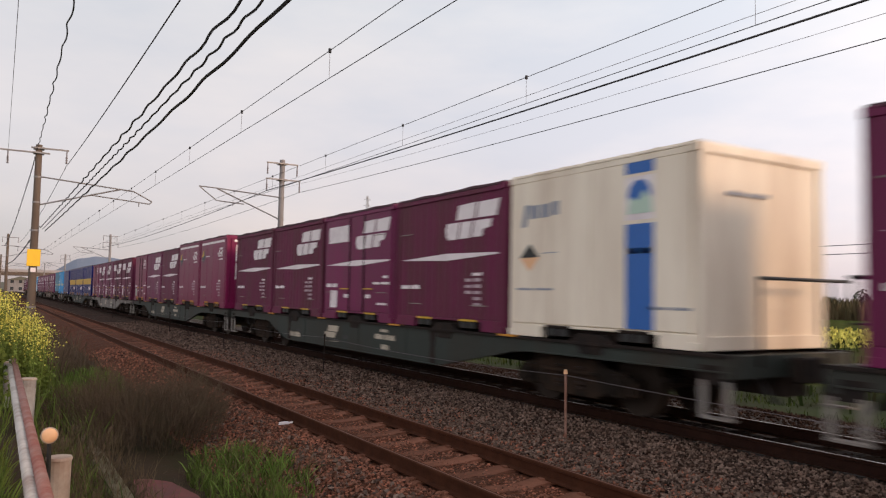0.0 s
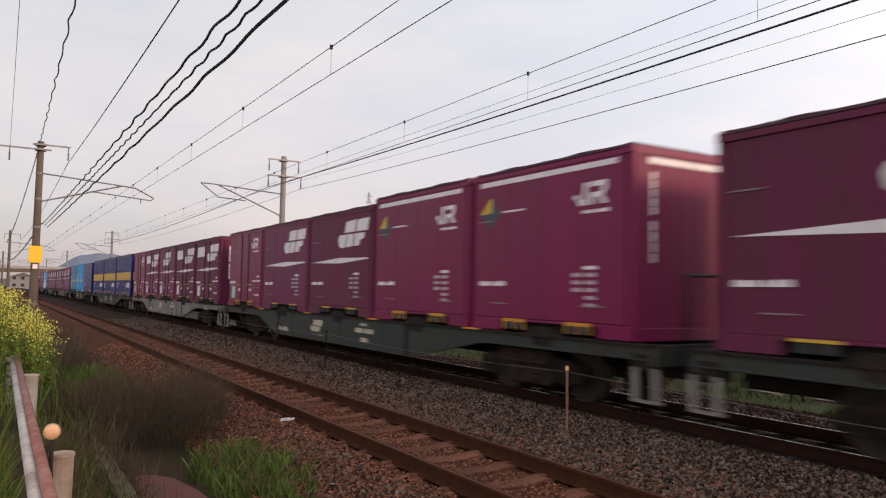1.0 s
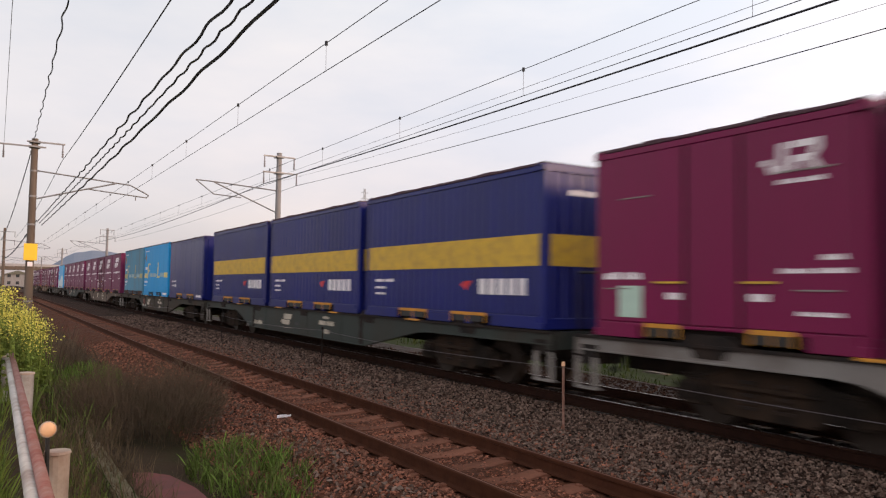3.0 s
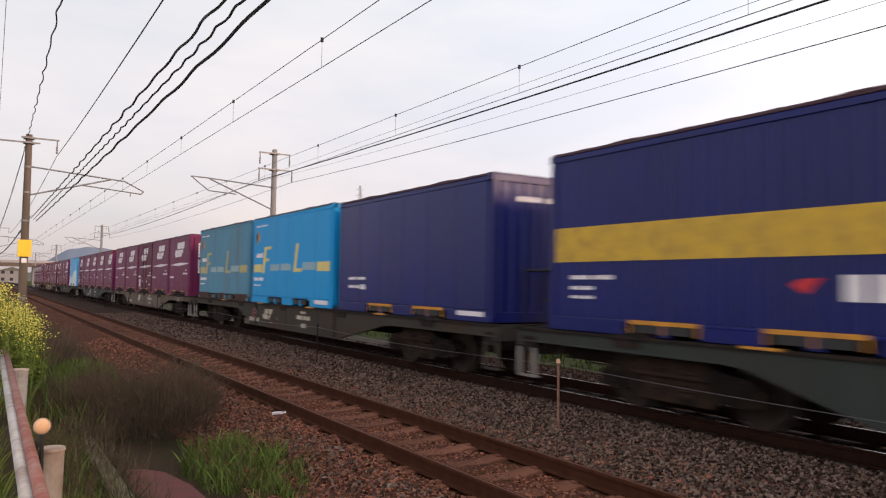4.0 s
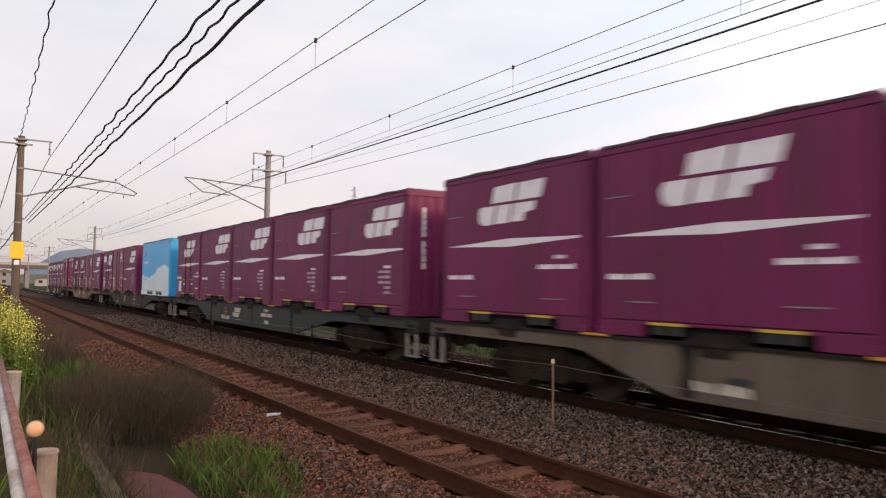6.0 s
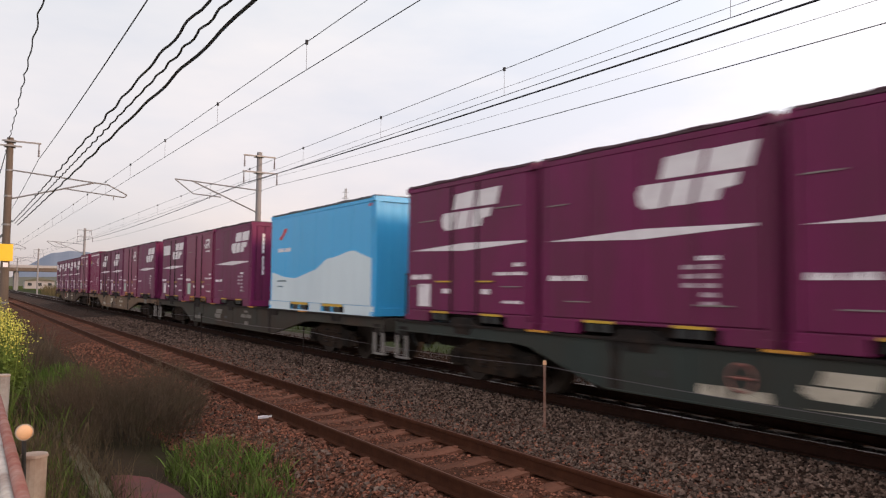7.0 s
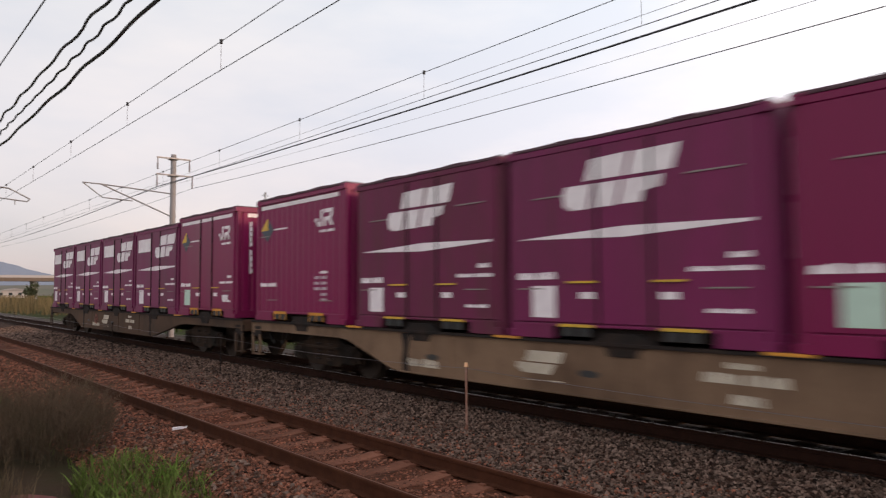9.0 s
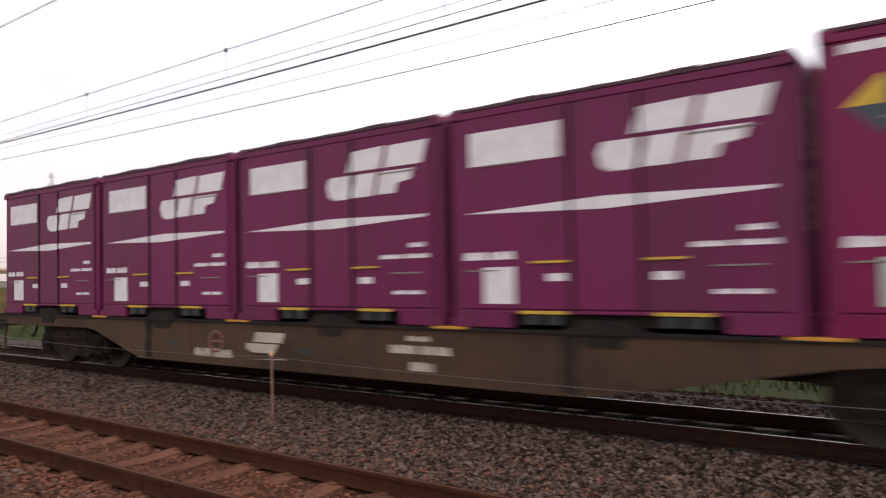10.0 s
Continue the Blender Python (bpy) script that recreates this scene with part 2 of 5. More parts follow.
# Grass darkened in colour to hold the shade beyond the train.
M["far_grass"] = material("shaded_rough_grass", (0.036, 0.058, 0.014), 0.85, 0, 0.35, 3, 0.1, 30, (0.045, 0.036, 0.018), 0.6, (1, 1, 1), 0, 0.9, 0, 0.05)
M["roof"] = material("grimy_roof_paint", (0.060, 0.020, 0.032), 0.8, 0, 0.3, 2, 0.1, 30, (0.09, 0.07, 0.065), 0.5)
M["roof_pale"] = material("grimy_pale_roof_paint", (0.10, 0.10, 0.11), 0.8, 0, 0.3, 2, 0.1, 30, (0.06, 0.05, 0.045), 0.5)
M["wagon_black"] = material("sooty_grey_green_wagon_paint", (0.050, 0.046, 0.038), 0.75, 0, 0.5, 1.3, 0.08, 30, (0.060, 0.032, 0.020), 0.75, (1, 1, 0.6), 0, 0, 0, 0.12)
M["mark_dull"] = material("dulled_marking_paint", (0.50, 0.44, 0.35), 0.7, 0, 0.2, 6, 0.03, 60, (0.16, 0.13, 0.10), 0.6, spec=0.2)
M["mark_worn"] = material("worn_faint_marking_paint", (0.17, 0.15, 0.125), 0.7, 0, 0.2, 6, 0.03, 60, (0.10, 0.08, 0.07), 0.6)
M["grey_mark"] = material("grey_marking_paint", (0.26, 0.28, 0.33), 0.6, 0, 0.15, 5, 0.02)
M["ridge"] = material("hazy_brown_green_ridge", (0.120, 0.120, 0.092), 0.95, 0, 0.3, 0.02, 0.1, 0.12, (0.19, 0.165, 0.155), 0.6, (1, 1, 1), 0, 0, 0, 0.05)
M["brown_concrete"] = material("brown_weathered_concrete", (0.135, 0.105, 0.085), 0.9, 0, 0.3, 2.0, 0.2, 60, (0.08, 0.058, 0.045), 0.6, STREAK, spec=0.15)
M["reed"] = material("dull_brown_reeds", (0.115, 0.088, 0.046), 0.9, 0, 0.3, 1, 0.1, 20, (0.085, 0.082, 0.036), 0.6, (1, 1, 1), 0, 0.7, 0, 0.1)
M["kerb"] = material("mossy_old_concrete", (0.170, 0.138, 0.090), 0.95, 0, 0.6, 6, 0.6, 40, (0.065, 0.066, 0.026), 0.75, (1, 1, 1), 0, 0, 0, 0.1)
M["bogie"] = material("rust_dusted_bogie_steel", (0.014, 0.011, 0.009), 0.92, 0, 0.5, 2.2, 0.25, 22, (0.062, 0.036, 0.022), 0.75, (1, 1, 1), 0.4, 0, 0, 0.1)
M["twig"] = material("dry_brown_twigs", (0.118, 0.080, 0.054), 0.9, 0, 0.25, 3, 0.1, 30, (0.078, 0.072, 0.033), 0.5, (1, 1, 1), 0, 0.8, 0, 0.1)
M["straw"] = material("dry_straw_grass", (0.14, 0.097, 0.057), 0.9, 0, 0.25, 1, 0.1, 20, (0.15, 0.13, 0.06), 0.5, (1, 1, 1), 0, 0.6, 0, 0.1)
M["tree"] = material("far_tree_leaves", (0.050, 0.062, 0.036), 0.9, 0, 0.3, 1, 0.1, 10, (0.075, 0.07, 0.04), 0.5, (1, 1, 1), 0, 0.7, 0, 0.1)
M["bark"] = material("dark_bark", (0.07, 0.05, 0.04), 0.9, 0, 0.3, 6, 0.3)
M["hill"] = material("hazy_blue_hill", (0.16, 0.19, 0.25), 1.0, 0, 0.12, 0.012, 0.0, 0.08)
M["white_pipe"] = material("flaking_white_pipe_paint", (0.47, 0.44, 0.41), 0.75, 0, 0.16, 3.5, 0.1, 50, (0.12, 0.055, 0.035), 0.8)
M["rust_pipe"] = material("rusty_red_pipe", (0.24, 0.085, 0.065), 0.8, 0, 0.3, 9, 0.2, 50, (0.42, 0.36, 0.33), 0.4)
M["tan_post"] = material("stained_tan_post", (0.42, 0.33, 0.26), 0.8, 0, 0.25, 7, 0.15, 50, (0.2, 0.10, 0.07), 0.6)
M["orange"] = material("orange_reflector", (0.78, 0.45, 0.24), 0.5, 0, 0.12, 20, 0.05)
M["plank"] = material("dull_red_plank", (0.155, 0.042, 0.036), 0.9, 0, 0.35, 4, 0.2, 40, (0.06, 0.035, 0.03), 0.5)
M["sign_yellow"] = material("yellow_sign_board", (0.85, 0.52, 0.02), 0.5, 0, 0.08, 5, 0.02)
M["stake_rust"] = material("rusty_stake", (0.19, 0.085, 0.055), 0.85, 0, 0.3, 12, 0.2, 60, (0.4, 0.3, 0.25), 0.4)
M["far_wall"] = material("far_pale_wall", (0.33, 0.31, 0.31), 0.85, 0, 0.12, 0.3, 0.02)
M["far_roof"] = material("far_orange_roof", (0.38, 0.19, 0.12), 0.85, 0, 0.15, 0.4, 0.02)
M["window_dark"] = material("dark_window_glass", (0.03, 0.035, 0.04), 0.15, 0, 0.1, 2, 0.0)

# ---- building helpers ----


def box(bm, x0, x1, y0, y1, z0, z1):
    v = [bm.verts.new((x, y, z)) for z in (z0, z1) for y in (y0, y1) for x in (x0, x1)]
    for f in ((0, 2, 3, 1), (4, 5, 7, 6), (0, 1, 5, 4), (2, 6, 7, 3), (0, 4, 6, 2), (1, 3, 7, 5)):
        bm.faces.new([v[i] for i in f])


def tube(bm, p, q, r0, r1=None, n=10):
    p, q = Vector(p), Vector(q)
    r1 = r0 if r1 is None else r1
    d = (q - p).normalized()
    a = d.cross(Vector((0, 0, 1)) if abs(d.z) < 0.9 else Vector((1, 0, 0))).normalized()
    b = d.cross(a)
    rings = []
    for c, rr in ((p, r0), (q, r1)):
        rings.append([bm.verts.new(c + rr * (math.cos(i * math.tau / n) * a + math.sin(i * math.tau / n) * b)) for i in range(n)])
    for i in range(n):
        bm.faces.new((rings[0][i], rings[0][(i + 1) % n], rings[1][(i + 1) % n], rings[1][i]))
    bm.faces.new(rings[0][::-1])
    bm.faces.new(rings[1])


def prism(bm, pts, to3, depth):
    """A flat outline pushed out by depth: to3(u, v, d) gives the place."""
    a = [bm.verts.new(to3(u, v, 0)) for u, v in pts]
    b = [bm.verts.new(to3(u, v, depth)) for u, v in pts]
    bm.faces.new(a[::-1])
    bm.faces.new(b)
    k = len(pts)
    for i in range(k):
        bm.faces.new((a[i], a[(i + 1) % k], b[(i + 1) % k], b[i]))


def finish(bm, name, mat, bevel=0.0, smooth=False):
    bmesh.ops.recalc_face_normals(bm, faces=bm.faces[:])
    if bevel:
        bmesh.ops.bevel(bm, geom=bm.edges[:], offset=bevel, segments=1, affect="EDGES", clamp_overlap=True)
    me = bpy.data.meshes.new(name)
    bm.to_mesh(me)
    bm.free()
    me.materials.append(mat)
    if smooth:
        for p in me.polygons:
            p.use_smooth = True
    return me


def part(name, bm, mat, parent=None, label="", bevel=0.0, smooth=False):
    ob = new(name, finish(bm, name, mat, bevel, smooth))
    if parent is not None:
        ob.parent = parent
    return tagged(ob, label)


def bulk(name, verts, faces, mat, parent=None):
    me = bpy.data.meshes.new(name)
    me.from_pydata(verts, [], faces)
    me.materials.append(mat)
    ob = new(name, me)
    if parent is not None:
        ob.parent = parent
    return ob


def wire(name, pts, r, mat, parent=None, n=5):
    """A wire as a thin tube through points."""
    verts, faces = [], []
    k = len(pts)
    for i, p in enumerate(pts):
        d = (Vector(pts[min(i + 1, k - 1)]) - Vector(pts[max(i - 1, 0)])).normalized()
        a = d.cross(Vector((0, 0, 1)) if abs(d.z) < 0.95 else Vector((1, 0, 0))).normalized()
        b = d.cross(a)
        for j in range(n):
            verts.append(Vector(p) + r * (math.cos(j * math.tau / n) * a + math.sin(j * math.tau / n) * b))
    for i in range(k - 1):
        for j in range(n):
            faces.append((i * n + j, i * n + (j + 1) % n, (i + 1) * n + (j + 1) % n, (i + 1) * n + j))
    return bulk(name, verts, faces, mat, parent)


# ---- the plan: x across the line, y along it, z = 0 on the near rails' heads ----
NEAR, FAR = 4.34, 8.225          # centre lines of the two tracks
FAR_Z = 0.10                     # the far rails lie a little higher
DECK = 1.09                      # underside of the containers


def ground_height(x, y):
    pts = ((-900, -0.4), (-6, -0.1), (0.3, 0.0), (1.0, -0.25), (2.0, -0.42), (2.7, -0.36), (3.35, -0.19), (5.3, -0.18), (5.8, -0.2),
           (6.6, -0.17), (7.0, -0.10), (7.5, -0.08), (9.5, -0.09), (10.9, -0.10), (12.6, -0.42), (15, -0.55), (900, -0.9))
    for (a, za), (b, zb) in zip(pts, pts[1:]):
        if x <= b:
            return za + (zb - za) * (x - a) / (b - a)
    return -1.0


def strip(name, xs, ys, mat, lift=0.0, rough=0.0):
    rng = random.Random(len(xs) * 7 + len(ys))
    verts = [(x, y, ground_height(x, y) + lift + rough * rng.uniform(-1, 1)) for y in ys for x in xs]
    w = len(xs)
    faces = [(j * w + i, j * w + i + 1, (j + 1) * w + i + 1, (j + 1) * w + i) for j in range(len(ys) - 1) for i in range(w - 1)]
    return bulk(name, verts, faces, mat)


def steps(a, b, d):
    k = max(1, round((b - a) / d))
    return [a + (b - a) * i / k for i in range(k + 1)]


along = [-1500, -300, -60] + steps(-20, 60, 1.0) + [70, 85, 100, 130, 170, 220, 300, 450, 700, 1100, 2000]
ground = strip("ground", [-2000, -400, -80, -20, -6, -3, -1, 0.3, 1, 1.5, 2, 2.7, 3.35, 5.3, 5.8, 6.6, 7, 9.5, 10.9, 12.6, 15, 30, 100, 400, 2500], along, M["field"], -0.03)
tagged(ground, "level green fields either side of the railway", "ground", kind="structure")
verge = strip("verge", [-3, -2, -1, 0.3, 1.0, 1.5, 2.0, 2.4, 2.7], [-20] + steps(-5, 60, 0.5) + [80, 130, 300], M["soil"], 0.0, 0.025)
tagged(verge, "dry weedy soil verge beside the ballast", "ground", kind="structure")
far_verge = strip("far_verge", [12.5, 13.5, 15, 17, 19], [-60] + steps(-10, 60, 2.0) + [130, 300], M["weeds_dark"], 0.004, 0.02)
tagged(far_verge, "weedy soil beyond the far track, darkened in colour for the shade there", "ground", kind="structure")
for nm, xs, mt, lb in (("ballast_near", [2.6, 3.0, 3.35, 4.34, 5.3], "bed_rust", "rust-stained crushed stone ballast under the near track"),
                       ("ballast_between", [5.3, 5.8, 6.2, 6.6, 7.0, 7.5], "bed_grey", "grey crushed stone ballast between the tracks"),
                       ("ballast_far", [7.5, 8.2, 9.5, 10.9, 12.0, 12.6], "bed_dark", "dark ballast under the far track, train's shade put into its colour")):
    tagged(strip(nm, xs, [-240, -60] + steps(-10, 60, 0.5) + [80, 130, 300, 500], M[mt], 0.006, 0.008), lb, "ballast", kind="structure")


def rail_profile(s):
    return [(-0.061, -0.150), (0.061, -0.150), (0.061, -0.138), (0.009, -0.125), (0.009, -0.040), (0.0325, -0.030), (0.0325, -0.004),
            (0.027, 0.0), (-0.027, 0.0), (-0.0325, -0.004), (-0.0325, -0.030), (-0.009, -0.040), (-0.009, -0.125), (-0.061, -0.138)]


def track(name, cx, z, label, bright):
    root = tagged(new(name), label, "railway track", kind="structure")
    for sx in (-1, 1):
        bm = bmesh.new()
        prism(bm, [(sx * 0.5665 + a, b) for a, b in rail_profile(1)], lambda u, v, d: (cx + u, -240 + d, z + v), 740)
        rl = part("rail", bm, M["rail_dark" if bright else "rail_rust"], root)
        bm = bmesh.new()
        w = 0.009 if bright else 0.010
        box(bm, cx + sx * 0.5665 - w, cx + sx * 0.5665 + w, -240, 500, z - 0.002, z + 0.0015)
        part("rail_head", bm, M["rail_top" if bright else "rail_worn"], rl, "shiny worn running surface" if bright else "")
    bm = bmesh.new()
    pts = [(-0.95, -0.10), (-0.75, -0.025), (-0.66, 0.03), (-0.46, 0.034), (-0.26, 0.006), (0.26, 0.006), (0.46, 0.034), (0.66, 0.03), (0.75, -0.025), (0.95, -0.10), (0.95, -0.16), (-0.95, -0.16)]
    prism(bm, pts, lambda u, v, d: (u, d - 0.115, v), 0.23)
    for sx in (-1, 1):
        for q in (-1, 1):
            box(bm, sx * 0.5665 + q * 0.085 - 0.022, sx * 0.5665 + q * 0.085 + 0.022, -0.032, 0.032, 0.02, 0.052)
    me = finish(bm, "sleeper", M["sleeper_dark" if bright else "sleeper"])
    for i in range(-16, 150):
        s = new("sleeper", me)
        s.parent = root
        s.location = (cx + random.uniform(-0.012, 0.012), 1.2 + 0.6 * i - (6 if cx > 6 else 0), z - (0.20 if bright else 0.182) + random.uniform(-0.006, 0.006))
        s.rotation_euler = (0, 0, random.uniform(-0.012, 0.012))
    return root


# Darker copies of rail and sleeper: the train's shade is in their colour.
M["rail_dark"] = material("shade_dark_rail_steel", (0.022, 0.010, 0.007), 0.9, 0, 0.35, 8, 0.25, 70, (0.04, 0.017, 0.010), 0.5, (1, 1, 1), 0, 0, 0, 0.08)
M["sleeper_dark"] = material("shade_dark_sleeper", (0.035, 0.024, 0.018), 0.95, 0, 0.3, 5, 0.25, 80, (0.02, 0.014, 0.012), 0.6, (1, 1, 1), 0, 0, 0, 0.1)
M["rail_worn"] = material("dull_worn_rail_head", (0.15, 0.070, 0.045), 0.65, 0.2, 0.3, 10, 0.1, 60, spec=0.2)

# ---- containers ----


def side(L, side_x=-1.225):
    """Places on the long side that faces the near track: u from the rear end, v up."""
    return lambda u, v, d: (side_x - d, L / 2 - u, v)


def other_side(L):
    return lambda u, v, d: (1.225 + d, u - L / 2, v)


def front(L):
    return lambda u, v, d: (u - 1.225, -L / 2 - d, v)


def rect(u0, u1, v0, v1):
    return [(u0, v0), (u1, v0), (u1, v1), (u0, v1)]


def flat(name, shapes, to3, mat, parent, label="", depth=0.004, base=0.0):
    bm = bmesh.new()
    for pts in shapes:
        prism(bm, pts, lambda u, v, d: to3(u, v, d + base), depth)
    return part(name, bm, mat, parent, label)


def bars(u0, u1, v0, v1, n, rng):
    """A line of writing that cannot be read, as one plain bar with an uneven edge."""
    v0, v1 = v0 + 0.1 * (v1 - v0), v1 - 0.12 * (v1 - v0)
    words = [(u0, u1, n)] if n < 5 else [(u0, u0 + (u1 - u0) * 0.46, n // 2), (u0 + (u1 - u0) * 0.52, u1, n - n // 2)]
    out = []
    for a0, a1, k in words:
        w, top = (a1 - a0) / k, []
        for i in range(k):
            a, c = a0 + i * w, a0 + (i + 1) * w
            hi = v1 - rng.uniform(0, 0.15) * (v1 - v0)
            top += [(a, v0 + 0.25 * (v1 - v0)), (a + 0.12 * w, hi), (c - 0.16 * w, hi), (c - 0.04 * w, v0 + 0.25 * (v1 - v0))]
        out.append([(a0, v0), (a1, v0)] + top[::-1])
    return out


def corrugated(bm, u0, u1, n, deep, to3, v0, v1):
    """One sheet with n upright ribs; to3(u, v, d)."""
    w, prof = (u1 - u0) / n, []
    for i in range(n):
        a = u0 + i * w
        prof += [(a, 0.0), (a + 0.18 * w, 0.0), (a + 0.30 * w, deep), (a + 0.86 * w, deep), (a + 0.98 * w, 0.0)]
    prof.append((u1, 0.0))
    lo = [bm.verts.new(to3(u, v0, d)) for u, d in prof]
    hi = [bm.verts.new(to3(u, v1, d)) for u, d in prof]
    for k in range(len(prof) - 1):
        bm.faces.new((lo[k], lo[k + 1], hi[k + 1], hi[k]))


def round_pts(cx, cy, rr, n=12):
    return [(cx + rr * math.cos(i * math.tau / n), cy + rr * math.sin(i * math.tau / n)) for i in range(n)]


def container(L, h, mat, style, label, forks, category="container", dark="dark_steel"):
    """A steel freight container standing on its base: frame, walls, roof, bottom rail with fork pockets."""
    root = tagged(new("freight_container"), label, category, group="containers on the train")
    to3 = side(L)
    bm = bmesh.new()
    box(bm, -1.175, 1.175, -L / 2 + 0.045, L / 2 - 0.045, 0.19, h - 0.06)
    part("body", bm, M[mat], root)
    bm = bmesh.new()
    for sx in (-1, 1):
        for sy in (-1, 1):
            box(bm, sx * (1.175 if style == "door" else 1.20), sx * 1.085, sy * L / 2, sy * (L / 2 - 0.11), 0.0, h - 0.016)
            box(bm, sx * 1.225, sx * 1.105, sy * L / 2, sy * (L / 2 - 0.16), 0.0, 0.10)
            box(bm, sx * 1.225, sx * 1.105, sy * L / 2, sy * (L / 2 - 0.16), h - 0.12, h - 0.016)
        box(bm, sx * 1.214, sx * 1.12, -L / 2 + 0.11, L / 2 - 0.11, h - 0.125, h - 0.042)
        lo, hi = forks[0][0] - 0.12, forks[-1][1] + 0.12
        box(bm, sx * 1.221, sx * 1.12, L / 2 - 0.11, L / 2 - lo, 0.0, 0.19)
        box(bm, sx * 1.221, sx * 1.12, L / 2 - hi, -L / 2 + 0.11, 0.0, 0.19)
        box(bm, sx * 1.219, sx * 1.12, L / 2 - lo, L / 2 - hi, 0.155, 0.19)
        if L > 5:
            box(bm, sx * 1.2205, sx * 1.12, L / 2 - forks[0][1] - 0.02, L / 2 - forks[1][0] + 0.02, 0.0, 0.155)
            for a0, a1 in forks:
                m = (a0 + a1) / 2
                box(bm, sx * 1.2205, sx * 1.12, L / 2 - m - 0.09, L / 2 - m + 0.09, 0.0, 0.155)
    for sy in (-1, 1):
        box(bm, -1.105, 1.105, sy * (L / 2 - 0.003), sy * (L / 2 - 0.09), h - 0.13, h - 0.012)
        box(bm, -1.105, 1.105, sy * (L / 2 - 0.003), sy * (L / 2 - 0.09), 0.0, 0.17)
    part("frame", bm, M[mat], root, bevel=0.008)
    roof = M["roof" if mat in ("maroon", "maroon_dull", "red", "navy") else mat if mat == "white_box" else "roof_pale"]
    for sx in (-1, 1):
        bm = bmesh.new()
        box(bm, sx * 1.217, sx * 1.12, -L / 2 + 0.112, L / 2 - 0.112, h - 0.040, h - 0.010)
        part("top_rail", bm, roof, root, "grimy top rail", bevel=0.006)
    bm = bmesh.new()
    k, prof = max(5, round(L / 0.62)), []
    for i in range(k + 1):
        y = -L / 2 + 0.09 + (L - 0.18) * i / k
        prof += [(y - 0.06, h + 0.006), (y - 0.045, h + 0.014), (y + 0.045, h + 0.014), (y + 0.06, h + 0.006)]
    prism(bm, [(-L / 2 + 0.015, h - 0.016)] + prof + [(L / 2 - 0.02, h - 0.014)], lambda u, v, d: (-1.2 + d, u, v), 2.4)
    part("roof", bm, roof, root)
    if mat != "white_box":
        for u in ((1.0, 2.72) if L < 5 else (1.5, 4.5)):
            bm = bmesh.new()
            box(bm, -1.205, -1.06, L / 2 - u - 0.19, L / 2 - u + 0.19, h - 0.012, h + 0.022)
            part("roof_lug", bm, roof, root, "low plate on the roof's edge", bevel=0.008)
    bm = bmesh.new()
    box(bm, -1.10, 1.10, -L / 2 + 0.15, L / 2 - 0.15, 0.03, 0.188)
    part("underframe", bm, M["dark_steel"], root)
    for u0, u1 in forks:
        gold = mat in ("maroon", "maroon_dull", "red", "navy", "cyan")
        edge = [rect(u0, u1, 0.155, 0.190)]
        if mat in ("red", "navy"):
            mid = (u0 + u1) / 2
            edge = [rect(u0, u1, 0.148, 0.200), rect(u0, u0 + 0.025, 0.03, 0.148), rect(mid - 0.012, mid + 0.012, 0.03, 0.148), rect(u1 - 0.025, u1, 0.03, 0.148)]
        elif mat == "cyan":
            edge = [rect(u0, u1, 0.148, 0.205)]
        pocket = flat("fork_pocket", edge, to3, M["ochre" if mat in ("navy", "red") else "yellow" if gold else "dark_steel"], root, "yellow-painted edge" if gold else "dark edge", 0.008)
        gap = (u1 - u0) * 0.12
        for q0, q1 in ((u0 + gap * 0.8, (u0 + u1) / 2 - gap / 2), ((u0 + u1) / 2 + gap / 2, u1 - gap * 0.8)):
            # Black plates put the shade inside the fork pockets into colour.
            flat("opening", [rect(q0, q1, 0.045, 0.143)], to3, M["black"], pocket, "flat black plate standing for the shaded fork hollow", 0.003)
    inner = side(L, -1.175)
    if style == "door":
        for u0, u1 in ((0.13, 1.50), (1.54, 2.26), (2.30, L - 0.13)):
            bm = bmesh.new()
            prism(bm, rect(u0, u1, 0.205, h - 0.125), inner, 0.030)
            part("door", bm, M[mat], root, bevel=0.006)
        for u in (1.52, 2.28):
            bm = bmesh.new()
            tube(bm, inner(u, 0.2, 0.035), inner(u, h - 0.13, 0.035), 0.016, n=8)
            part("lock_rod", bm, M["dark_steel"], root)
    elif style == "rib":
        bm = bmesh.new()
        corrugated(bm, 0.13, L - 0.13, round((L - 0.3) / 0.235), 0.026 if mat == "navy" else 0.016, inner, 0.205, h - 0.125)
        part("corrugation", bm, M[mat], root)
    else:
        k = max(3, round((L - 0.3) / 0.9))
        for i in range(k):
            a, b = 0.13 + (L - 0.26) * i / k, 0.13 + (L - 0.26) * (i + 1) / k
            bm = bmesh.new()
            prism(bm, rect(a + 0.004, b - 0.004, 0.205, h - 0.125), inner, 0.036)
            part("side_panel", bm, M[mat], root, bevel=0.006)
    for sy in (-1, 1):
        bm = bmesh.new()
        corrugated(bm, -1.10, 1.10, 9, 0.006 if mat in ("white_box", "cyan") else 0.026, lambda u, v, d: (u, sy * (L / 2 - 0.044 + d), v), 0.17, h - 0.13)
        part("end_panel", bm, M[mat], root)
    bm = bmesh.new()
    corrugated(bm, 0.13, L - 0.13, round((L - 0.3) / 0.235), 0.026, lambda u, v, d: (1.176 + d, u - L / 2, v), 0.205, h - 0.125)
    part("far_side_panel", bm, M[mat], root)
    return root


F12 = ((0.92, 1.46), (2.40, 2.94))
F20 = ((1.58, 2.66), (3.50, 4.58))
L12, L20 = 3.715, 6.058


def skin(L, style):
    d = {"door": -1.2052, "rib": -1.2012 if L > 5 else -1.1912, "panel": -1.2112}[style]
    return side(L, d)


